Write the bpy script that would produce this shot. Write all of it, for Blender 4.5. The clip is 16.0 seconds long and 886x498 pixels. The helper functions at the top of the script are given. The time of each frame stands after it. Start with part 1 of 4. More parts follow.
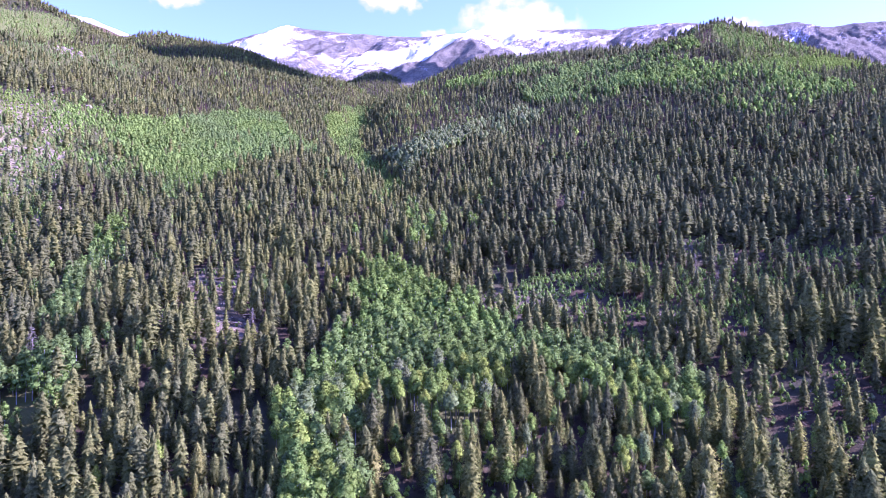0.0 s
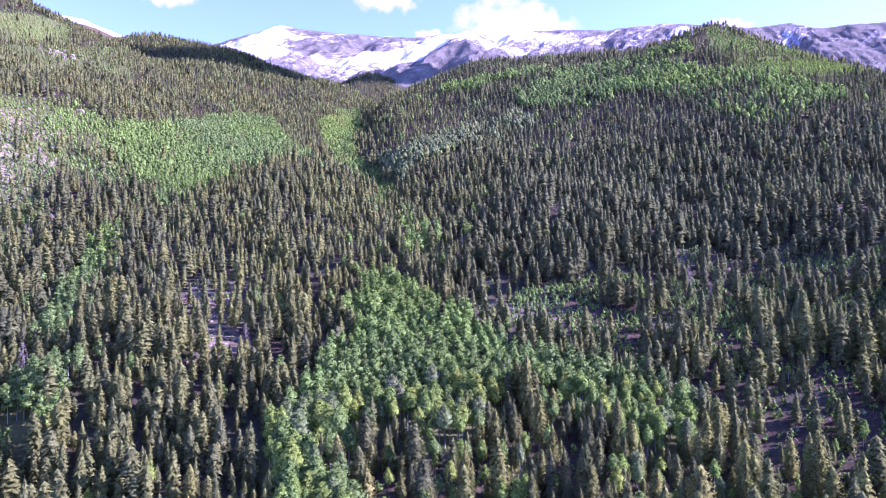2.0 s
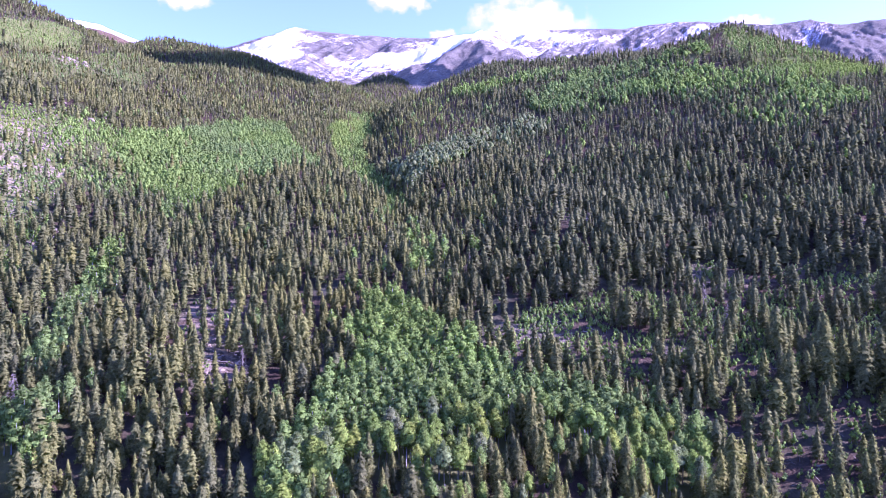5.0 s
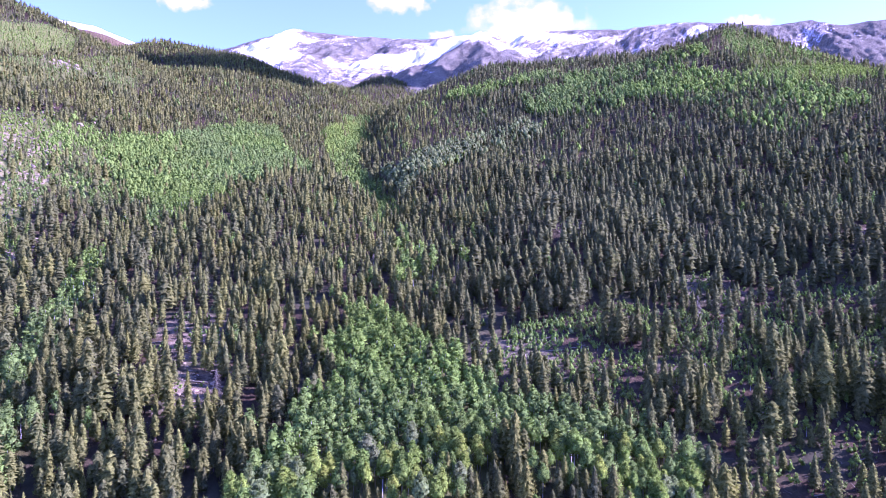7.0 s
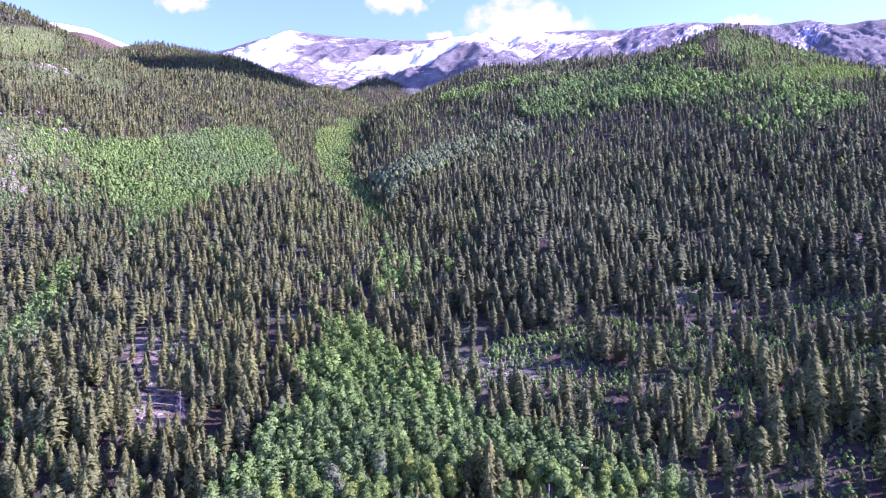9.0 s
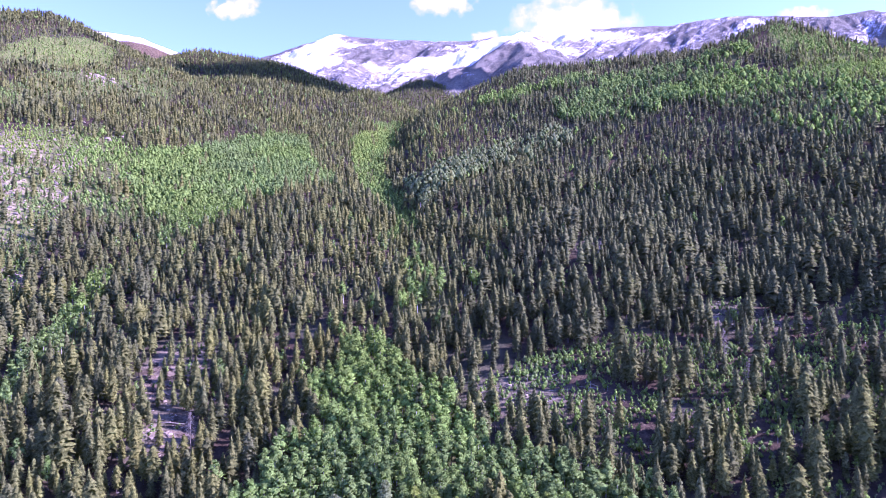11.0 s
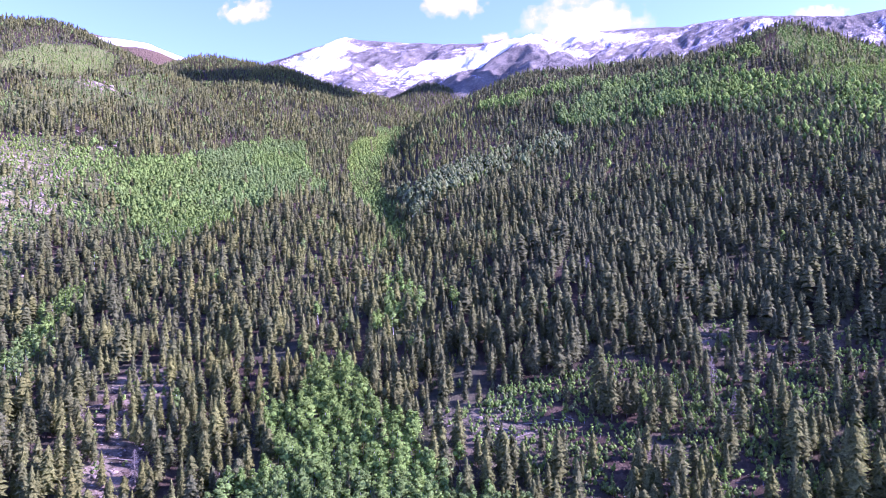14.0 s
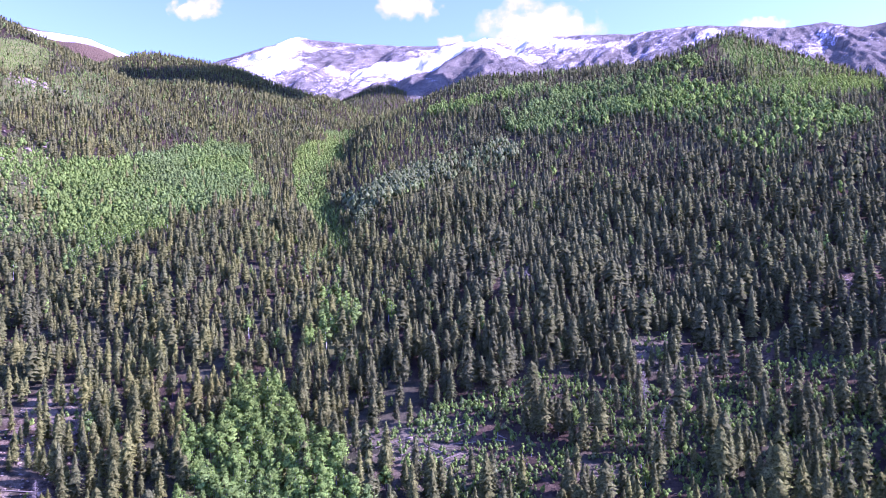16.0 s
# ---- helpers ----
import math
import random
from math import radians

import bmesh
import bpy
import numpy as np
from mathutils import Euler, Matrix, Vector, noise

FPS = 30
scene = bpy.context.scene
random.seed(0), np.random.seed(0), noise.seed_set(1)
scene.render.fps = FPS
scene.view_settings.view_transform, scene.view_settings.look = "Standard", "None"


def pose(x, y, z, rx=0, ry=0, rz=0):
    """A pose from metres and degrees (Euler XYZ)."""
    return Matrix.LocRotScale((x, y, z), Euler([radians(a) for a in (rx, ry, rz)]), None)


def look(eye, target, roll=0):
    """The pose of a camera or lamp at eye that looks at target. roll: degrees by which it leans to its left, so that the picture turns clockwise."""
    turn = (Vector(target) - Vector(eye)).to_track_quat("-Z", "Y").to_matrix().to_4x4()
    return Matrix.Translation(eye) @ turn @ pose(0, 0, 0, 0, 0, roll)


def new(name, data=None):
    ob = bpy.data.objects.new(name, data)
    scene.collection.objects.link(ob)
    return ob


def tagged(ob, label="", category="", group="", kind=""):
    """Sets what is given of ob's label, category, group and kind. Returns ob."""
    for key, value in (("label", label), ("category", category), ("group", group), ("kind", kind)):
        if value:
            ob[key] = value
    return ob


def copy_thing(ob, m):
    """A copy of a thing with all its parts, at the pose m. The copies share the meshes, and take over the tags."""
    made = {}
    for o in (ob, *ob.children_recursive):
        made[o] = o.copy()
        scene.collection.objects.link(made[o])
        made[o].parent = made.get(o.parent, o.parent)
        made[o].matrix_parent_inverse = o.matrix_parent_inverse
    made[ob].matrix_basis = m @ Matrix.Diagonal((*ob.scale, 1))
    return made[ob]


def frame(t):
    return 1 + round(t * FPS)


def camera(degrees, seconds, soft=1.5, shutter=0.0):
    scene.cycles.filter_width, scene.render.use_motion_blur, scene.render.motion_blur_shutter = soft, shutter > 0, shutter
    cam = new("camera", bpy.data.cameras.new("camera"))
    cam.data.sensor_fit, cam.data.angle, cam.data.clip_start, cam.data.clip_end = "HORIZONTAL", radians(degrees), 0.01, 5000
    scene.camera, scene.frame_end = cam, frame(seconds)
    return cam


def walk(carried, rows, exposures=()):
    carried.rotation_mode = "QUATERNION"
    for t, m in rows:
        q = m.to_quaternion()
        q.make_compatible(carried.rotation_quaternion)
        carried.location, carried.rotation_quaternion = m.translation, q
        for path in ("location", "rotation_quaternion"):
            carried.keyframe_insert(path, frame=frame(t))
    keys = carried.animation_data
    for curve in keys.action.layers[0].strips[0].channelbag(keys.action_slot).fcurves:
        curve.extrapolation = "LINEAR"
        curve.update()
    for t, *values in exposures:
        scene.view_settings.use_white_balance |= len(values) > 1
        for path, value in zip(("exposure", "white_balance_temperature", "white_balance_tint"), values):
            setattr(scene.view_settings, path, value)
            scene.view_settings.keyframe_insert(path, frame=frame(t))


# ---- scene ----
cam = camera(68.4, 16.0, soft=0.65)
METRES, EYE, TILT, LEAN, TURN = 100.0, 70.0, 0.0, 0.0, 0.0
ROWS = [
    (0.0, 0.0, 0.0, 0.0, 0.0, 0.0, -0.0),
    (0.5, 0.0017, -0.0009, 0.0137, -0.09, -0.0, 0.01),
    (1.0, 0.0018, -0.0008, 0.0278, -0.37, -0.02, 0.03),
    (1.5, 0.0025, -0.0006, 0.043, -0.52, -0.02, 0.02),
    (2.0, 0.0036, 0.0005, 0.0586, -0.47, -0.08, 0.03),
    (2.5, 0.0065, 0.0075, 0.0746, -0.12, -0.1, 0.02),
    (3.0, 0.0119, 0.0189, 0.0901, 0.61, -0.15, 0.06),
    (3.5, 0.0193, 0.0341, 0.1043, 0.71, -0.16, 0.08),
    (4.0, 0.0289, 0.0518, 0.1185, 0.82, -0.15, 0.1),
    (6.5, 0.1009, 0.1641, 0.1902, 0.95, -0.15, 0.22),
    (7.0, 0.1186, 0.1897, 0.2028, 0.97, -0.11, 0.24),
    (7.5, 0.136, 0.2161, 0.2153, 0.59, -0.11, 0.28),
    (8.0, 0.1563, 0.2434, 0.2282, 0.1, -0.07, 0.31),
    (8.5, 0.1804, 0.2698, 0.2423, 0.35, -0.07, 0.36),
    (11.0, 0.3152, 0.3971, 0.317, 5.07, -0.04, 0.46),
    (11.5, 0.3407, 0.4235, 0.3309, 6.3, -0.0, 0.46),
    (12.0, 0.3684, 0.45, 0.3447, 7.55, 0.01, 0.48),
    (12.5, 0.395, 0.4767, 0.3583, 7.57, 0.03, 0.48),
    (13.0, 0.4218, 0.5036, 0.3718, 7.32, 0.07, 0.5),
    (13.5, 0.4472, 0.5294, 0.3843, 6.89, 0.09, 0.52),
    (14.0, 0.4742, 0.5545, 0.398, 6.24, 0.11, 0.53),
    (14.5, 0.5042, 0.5791, 0.4115, 5.1, 0.12, 0.54),
    (15.0, 0.5317, 0.6017, 0.426, 3.42, 0.2, 0.51),
    (15.5, 0.5546, 0.6175, 0.4385, 1.9, 0.2, 0.49),
    (16.0, 0.563, 0.6261, 0.4472, 2.4, 0.22, 0.44),
]
walk(cam, [(t, pose(0, 0, EYE, TILT, LEAN, TURN) @ pose(METRES * x, METRES * y, METRES * z, 90 + pitch, roll, yaw)) for t, x, y, z, yaw, pitch, roll in ROWS], exposures=[(0.0, 2.0, 4840, 90), (16.0, 1.88, 4840, 90)])

# ---- daylight: sun from the right ----
SUN_AZ, SUN_EL = 86.0, 31.0            # degrees clockwise from +y, and above the horizon
TO_SUN = Vector((math.sin(radians(SUN_AZ)) * math.cos(radians(SUN_EL)), math.cos(radians(SUN_AZ)) * math.cos(radians(SUN_EL)), math.sin(radians(SUN_EL))))
world = bpy.data.worlds.new("sky")
scene.world = world
world.use_nodes = True
sky = world.node_tree.nodes.new("ShaderNodeTexSky")
sky.sky_type, sky.sun_disc = "NISHITA", False
sky.sun_elevation, sky.sun_rotation = radians(SUN_EL), radians(SUN_AZ)
sky.altitude, sky.air_density, sky.dust_density, sky.ozone_density = 2600, 1.0, 0.3, 2.3
world.node_tree.links.new(sky.outputs[0], world.node_tree.nodes["Background"].inputs[0])
world.node_tree.nodes["Background"].inputs[1].default_value = 0.129
sun = new("sun", bpy.data.lights.new("sun", "SUN"))
sun.data.energy, sun.data.angle, sun.data.color = 4.3, radians(0.53), (1.0, 0.92, 0.74)
sun.matrix_world = look(TO_SUN * 100, (0, 0, 0))


# ---- materials ----
def nodes_of(name):
    m = bpy.data.materials.new(name)
    m.use_nodes = True
    return m, m.node_tree, m.node_tree.nodes["Principled BSDF"]


def node(tree, kind, **values):
    n = tree.nodes.new(kind)
    for key, value in values.items():
        n.inputs[key].default_value = value
    return n


def ramp(tree, source, stops):
    n = tree.nodes.new("ShaderNodeValToRGB")
    while len(n.color_ramp.elements) < len(stops):
        n.color_ramp.elements.new(0.5)
    for e, (at, c) in zip(n.color_ramp.elements, stops):
        e.position, e.color = at, (*c, 1)
    tree.links.new(source, n.inputs[0])
    return n.outputs[0]


def blend(tree, factor, a, b, how="MIX"):
    n = tree.nodes.new("ShaderNodeMix")
    n.data_type, n.blend_type = "RGBA", how
    for value, slot in ((factor, 0), (a, 6), (b, 7)):
        if hasattr(value, "is_output"):
            tree.links.new(value, n.inputs[slot])
        else:
            n.inputs[slot].default_value = value if slot == 0 else (*value, 1)
    return n.outputs[2]


def noise_at(tree, scale, detail=4.0, rough=0.55, coords=None, stretch=None):
    n = node(tree, "ShaderNodeTexNoise", Scale=scale, Detail=detail, Roughness=rough)
    if coords is None:
        coords = tree.nodes.new("ShaderNodeNewGeometry").outputs["Position"]
    if stretch:
        s = node(tree, "ShaderNodeMapping", Rotation=stretch[1], Scale=stretch[0])
        tree.links.new(coords, s.inputs[0])
        coords = s.outputs[0]
    tree.links.new(coords, n.inputs["Vector"])
    return n.outputs["Fac"]


def attribute(tree, name):
    n = tree.nodes.new("ShaderNodeAttribute")
    n.attribute_name = name
    return n.outputs["Fac"]


def bump(tree, bsdf, height, strength, distance):
    n = node(tree, "ShaderNodeBump", Strength=strength, Distance=distance)
    tree.links.new(height, n.inputs["Height"])
    tree.links.new(n.outputs[0], bsdf.inputs["Normal"])


def foliage(name, stops, through_light, shared):
    """Leaves or needles: tint varies from tree to tree and from spray to spray; some light passes through."""
    m, tree, bsdf = nodes_of(name)
    if shared:
        tone = tree.nodes.new("ShaderNodeObjectInfo").outputs["Random"]
    else:
        tone = attribute(tree, "tone")
    base = ramp(tree, tone, stops)
    island = tree.nodes.new("ShaderNodeNewGeometry").outputs["Random Per Island"]
    spray = ramp(tree, island, [(0.0, (0.84, 0.84, 0.84)), (1.0, (1.16, 1.16, 1.16))])
    patch = ramp(tree, noise_at(tree, 0.018, 3), [(0.3, (0.88, 0.84, 0.8)), (0.7, (1.12, 1.12, 1.05))])
    clusters = noise_at(tree, 1.5, 4, 0.7)
    grain = ramp(tree, clusters, [(0.36, (0.5, 0.5, 0.5)), (0.5, (1.0, 1.0, 1.0)), (0.64, (1.42, 1.42, 1.38))])
    colour = blend(tree, 1.0, blend(tree, 1.0, base, spray, "MULTIPLY"), patch, "MULTIPLY")
    colour = blend(tree, 1.0, colour, grain, "MULTIPLY")
    boughs = ramp(tree, noise_at(tree, 0.33, 2), [(0.35, (0.87, 0.87, 0.87)), (0.65, (1.1, 1.1, 1.1))])
    colour = blend(tree, 1.0, colour, boughs, "MULTIPLY")
    bump(tree, bsdf, clusters, 0.5, 0.3)
    tree.links.new(colour, bsdf.inputs["Base Color"])
    bsdf.inputs["Roughness"].default_value = 0.62
    bsdf.inputs["Specular IOR Level"].default_value = 0.0
    out = tree.nodes["Material Output"]
    glow = tree.nodes.new("ShaderNodeBsdfTranslucent")
    tree.links.new(blend(tree, 1.0, colour, (1.0, 1.12, 0.8), "MULTIPLY"), glow.inputs[0])
    mix = node(tree, "ShaderNodeMixShader", Fac=through_light)
    tree.links.new(bsdf.outputs[0], mix.inputs[1])
    tree.links.new(glow.outputs[0], mix.inputs[2])
    tree.links.new(mix.outputs[0], out.inputs[0])
    return m


def plain(name, stops, scale, rough, relief=0.3, distance=0.02, stretch=None, obj=False):
    """A matt natural surface: colour by noise at two scales, with fine relief."""
    m, tree, bsdf = nodes_of(name)
    coords = tree.nodes.new("ShaderNodeTexCoord").outputs["Object"] if obj else None
    coarse = noise_at(tree, scale, 5, 0.6, coords, stretch)
    fine = noise_at(tree, scale * 6, 3, 0.6, coords)
    c = blend(tree, 0.5, ramp(tree, coarse, stops), ramp(tree, fine, stops))
    tree.links.new(c, bsdf.inputs["Base Color"])
    bsdf.inputs["Roughness"].default_value = rough
    bump(tree, bsdf, fine, relief, distance)
    return m


# from darker, bluer tones for spruce and painted haze to olive pine
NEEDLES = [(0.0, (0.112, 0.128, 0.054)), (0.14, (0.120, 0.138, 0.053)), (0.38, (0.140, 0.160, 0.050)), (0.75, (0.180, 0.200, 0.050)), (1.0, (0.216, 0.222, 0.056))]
LEAVES = [(0.0, (0.215, 0.260, 0.108)), (0.16, (0.178, 0.274, 0.068)), (0.5, (0.196, 0.310, 0.058)), (0.8, (0.242, 0.345, 0.056)), (1.0, (0.298, 0.370, 0.058))]
M_NEEDLE = foliage("conifer_needles", NEEDLES, 0.4, False)
M_NEEDLE_ONE = foliage("conifer_needles_single", NEEDLES, 0.4, True)
M_LEAF = foliage("aspen_leaves", LEAVES, 0.42, False)
M_LEAF_ONE = foliage("aspen_leaves_single", LEAVES, 0.42, True)
M_BARK = plain("conifer_bark", [(0.3, (0.10, 0.08, 0.07)), (0.7, (0.19, 0.155, 0.135))], 1.2, 0.9)
M_WHITE_BARK = plain("aspen_bark", [(0.28, (0.13, 0.12, 0.11)), (0.42, (0.46, 0.46, 0.41)), (0.8, (0.62, 0.62, 0.56))], 1.6, 0.8)
M_GREY_WOOD = plain("weathered_wood", [(0.3, (0.15, 0.13, 0.085)), (0.7, (0.32, 0.28, 0.18))], 1.5, 0.9)
M_STONE = plain("pale_granite", [(0.25, (0.13, 0.108, 0.078)), (0.5, (0.30, 0.25, 0.15)), (0.8, (0.47, 0.40, 0.25))], 0.5, 0.92, 0.6, 0.08)


def ground_material():
    m, tree, bsdf = nodes_of("mountain_soil")
    broad, mid, fine = noise_at(tree, 0.03, 4), noise_at(tree, 0.22, 5, 0.65), noise_at(tree, 1.5, 5, 0.7)
    soil = ramp(tree, mid, [(0.3, (0.030, 0.024, 0.019)), (0.5, (0.062, 0.047, 0.026)), (0.75, (0.16, 0.12, 0.062))])
    litter = ramp(tree, fine, [(0.3, (0.030, 0.024, 0.019)), (0.6, (0.084, 0.064, 0.034)), (0.75, (0.23, 0.175, 0.092))])
    under = ramp(tree, mid, [(0.35, (0.048, 0.056, 0.028)), (0.7, (0.095, 0.105, 0.052))])
    c = blend(tree, 0.5, soil, litter)
    c = blend(tree, ramp(tree, broad, [(0.46, (0, 0, 0)), (0.6, (0.75, 0.75, 0.75))]), c, under)
    grass = ramp(tree, blend(tree, 0.5, broad, mid), [(0.3, (0.105, 0.132, 0.034)), (0.5, (0.155, 0.182, 0.044)), (0.7, (0.21, 0.215, 0.066))])
    c = blend(tree, attribute(tree, "grass"), c, grass)
    stone = ramp(tree, fine, [(0.3, (0.13, 0.102, 0.068)), (0.45, (0.31, 0.25, 0.135)), (0.65, (0.47, 0.39, 0.225))])
    patchy = node(tree, "ShaderNodeMath")
    patchy.operation = "MULTIPLY"
    tree.links.new(attribute(tree, "rock"), patchy.inputs[0])
    tree.links.new(ramp(tree, mid, [(0.42, (0, 0, 0)), (0.52, (1, 1, 1))]), patchy.inputs[1])
    c = blend(tree, patchy.outputs[0], c, stone)
    tree.links.new(c, bsdf.inputs["Base Color"])
    bsdf.inputs["Roughness"].default_value = 0.95
    bsdf.inputs["Specular IOR Level"].default_value = 0.0
    bump(tree, bsdf, blend(tree, 0.5, mid, fine), 0.9, 0.8)
    return m


def alpine_material(name, rock_stops):
    """Bare alpine rock and tundra with snow where the snow lies."""
    m, tree, bsdf = nodes_of(name)
    mid = noise_at(tree, 0.012, 6, 0.65)
    turned = node(tree, "ShaderNodeMapping", Rotation=(0.0, 0.0, 0.72), Scale=(6.0, 1.0, 4000.0))
    turned.vector_type = "TEXTURE"
    tree.links.new(tree.nodes.new("ShaderNodeNewGeometry").outputs["Position"], turned.inputs[0])
    ribs = noise_at(tree, 0.13, 8, 0.75, turned.outputs[0])
    fine = noise_at(tree, 0.2, 7, 0.75)
    rock = blend(tree, 0.5, ramp(tree, ribs, rock_stops), ramp(tree, mid, rock_stops))
    rock = blend(tree, 0.45, rock, ramp(tree, fine, rock_stops))
    sums = tree.nodes.new("ShaderNodeMath")
    sums.operation = "MULTIPLY_ADD"
    tree.links.new(blend(tree, 0.6, ribs, fine), sums.inputs[0])
    sums.inputs[1].default_value = 3.2
    tree.links.new(attribute(tree, "snow"), sums.inputs[2])
    mask = ramp(tree, sums.outputs[0], [(0.92, (0, 0, 0)), (1.0, (1, 1, 1))])
    snow = ramp(tree, fine, [(0.3, (0.78, 0.80, 0.84)), (0.7, (0.88, 0.89, 0.91))])
    tree.links.new(blend(tree, mask, rock, snow), bsdf.inputs["Base Color"])
    bsdf.inputs["Roughness"].default_value = 0.9
    bsdf.inputs["Specular IOR Level"].default_value = 0.0
    bump(tree, bsdf, blend(tree, 0.5, ribs, fine), 0.9, 12.0)
    return m


M_GROUND = ground_material()
M_ALPINE = alpine_material("alpine_rock_snow", [(0.38, (0.060, 0.060, 0.055)), (0.5, (0.155, 0.15, 0.10)), (0.62, (0.30, 0.29, 0.19))])
M_TUNDRA = alpine_material("red_alpine_tundra", [(0.3, (0.12, 0.088, 0.045)), (0.6, (0.18, 0.136, 0.066)), (0.8, (0.22, 0.172, 0.088))])


def cloud_material():
    m, tree, bsdf = nodes_of("cloud_white_glow")
    coords = tree.nodes.new("ShaderNodeNewGeometry").outputs["Position"]
    puff = noise_at(tree, 0.009, 9, 0.62, coords)
    sums = tree.nodes.new("ShaderNodeMath")
    sums.operation = "MULTIPLY_ADD"
    tree.links.new(puff, sums.inputs[0])
    sums.inputs[1].default_value = 1.0
    tree.links.new(attribute(tree, "puff"), sums.inputs[2])
    cover = ramp(tree, sums.outputs[0], [(0.38, (0, 0, 0)), (0.62, (0.4, 0.4, 0.4)), (0.88, (1, 1, 1))])
    # the clouds glow by themselves in place of scattered sunlight
    white = node(tree, "ShaderNodeEmission", Color=(1.0, 0.985, 0.97, 1), Strength=0.34)
    clear = tree.nodes.new("ShaderNodeBsdfTransparent")
    mix = tree.nodes.new("ShaderNodeMixShader")
    tree.links.new(cover, mix.inputs[0])
    tree.links.new(clear.outputs[0], mix.inputs[1])
    tree.links.new(white.outputs[0], mix.inputs[2])
    tree.links.new(mix.outputs[0], tree.nodes["Material Output"].inputs[0])
    return m


M_CLOUD = cloud_material()
M_VAPOUR = plain("cloud_vapour", [(0.3, (0.75, 0.75, 0.76)), (0.7, (0.85, 0.85, 0.85))], 0.01, 1.0)


# ---- the lie of the land ----
def lattice(ix, iy, seed):
    h = (ix.astype(np.int64) * 374761393 + iy.astype(np.int64) * 668265263 + seed * 2147483647) & 0xFFFFFFFF
    h = ((h ^ (h >> 13)) * 1274126177) & 0xFFFFFFFF
    return ((h ^ (h >> 16)) & 0xFFFF) / 65535.0


def vnoise(x, y, size, seed=0):
    """Smooth value noise from 0 to 1, with lumps of that size in metres."""
    x, y = np.asarray(x, float) / size, np.asarray(y, float) / size
    ix, iy = np.floor(x), np.floor(y)
    fx, fy = x - ix, y - iy
    fx, fy = fx * fx * (3 - 2 * fx), fy * fy * (3 - 2 * fy)
    a, b = lattice(ix, iy, seed), lattice(ix + 1, iy, seed)
    c, d = lattice(ix, iy + 1, seed), lattice(ix + 1, iy + 1, seed)
    return (a * (1 - fx) + b * fx) * (1 - fy) + (c * (1 - fx) + d * fx) * fy


def fbm(x, y, size, seed=0, octaves=4):
    total, gain = 0.0, 0.5
    for k in range(octaves):
        total = total + gain * vnoise(x, y, size / 2 ** k, seed + k)
        gain *= 0.5
    return total / (1 - 0.5 ** octaves)


def spine(x, y, a, b, slope, rounding):
    """Height of a rounded ridge that runs from a to b and falls off to both sides."""
    dx, dy = b[0] - a[0], b[1] - a[1]
    t = np.clip(((x - a[0]) * dx + (y - a[1]) * dy) / (dx * dx + dy * dy), 0, 1)
    d = np.hypot(x - a[0] - t * dx, y - a[1] - t * dy)
    return a[2] + t * (b[2] - a[2]) - slope * (np.sqrt(d * d + rounding * rounding) - rounding)


def ridge(x, y, crest, slope, rounding):
    z = spine(x, y, crest[0], crest[1], slope, rounding)
    for a, b in zip(crest[1:], crest[2:]):
        z = np.maximum(z, spine(x, y, a, b, slope, rounding))
    return z


def join(a, b, k=18.0):
    """The higher of two surfaces, with a soft seam."""
    h = np.clip(0.5 + 0.5 * (a - b) / (2 * k), 0, 1)
    return b + (a - b) * h + k * h * (1 - h)


RIGHT_HILL = [(430, 990, 380), (200, 1070, 381), (100, 1100, 384), (10, 1150, 358), (-55, 1210, 326)]
RIGHT_SPUR = [(440, 985, 406), (585, 850, 275), (760, 640, 180)]
LEFT_HILL = [(-960, 980, 470), (-800, 1080, 506), (-772, 1130, 519), (-727, 1150, 495), (-682, 1180, 468), (-640, 1220, 452), (-590, 1240, 430), (-420, 1200, 411), (-250, 1180, 368), (-130, 1160, 310)]
BACK_RIDGE = [(-640, 1480, 552), (-470, 1450, 512), (-250, 1400, 428), (-150, 1380, 372)]


# the creek that runs down between the hills
CREEK = [(-5, 330), (-14, 420), (-24, 490), (-55, 583), (-74, 640), (-84, 700), (-86, 765), (-97, 850), (-118, 1060)]


def creek_depth(x, y):
    """How deep the creek has cut: 1 on its line, steep on the shaded side and gentle on the sunny one."""
    best = np.full(x.shape, 1e9)
    for a, b in zip(CREEK, CREEK[1:]):
        dx, dy = b[0] - a[0], b[1] - a[1]
        t = np.clip(((x - a[0]) * dx + (y - a[1]) * dy) / (dx * dx + dy * dy), 0, 1)
        px, py = x - a[0] - t * dx, y - a[1] - t * dy
        east = np.where(px > 0, 26.0, 44.0)
        best = np.minimum(best, np.hypot(px, py) / east)
    return np.exp(-best ** 2) * np.clip((y - 380) / 200, 0, 1)


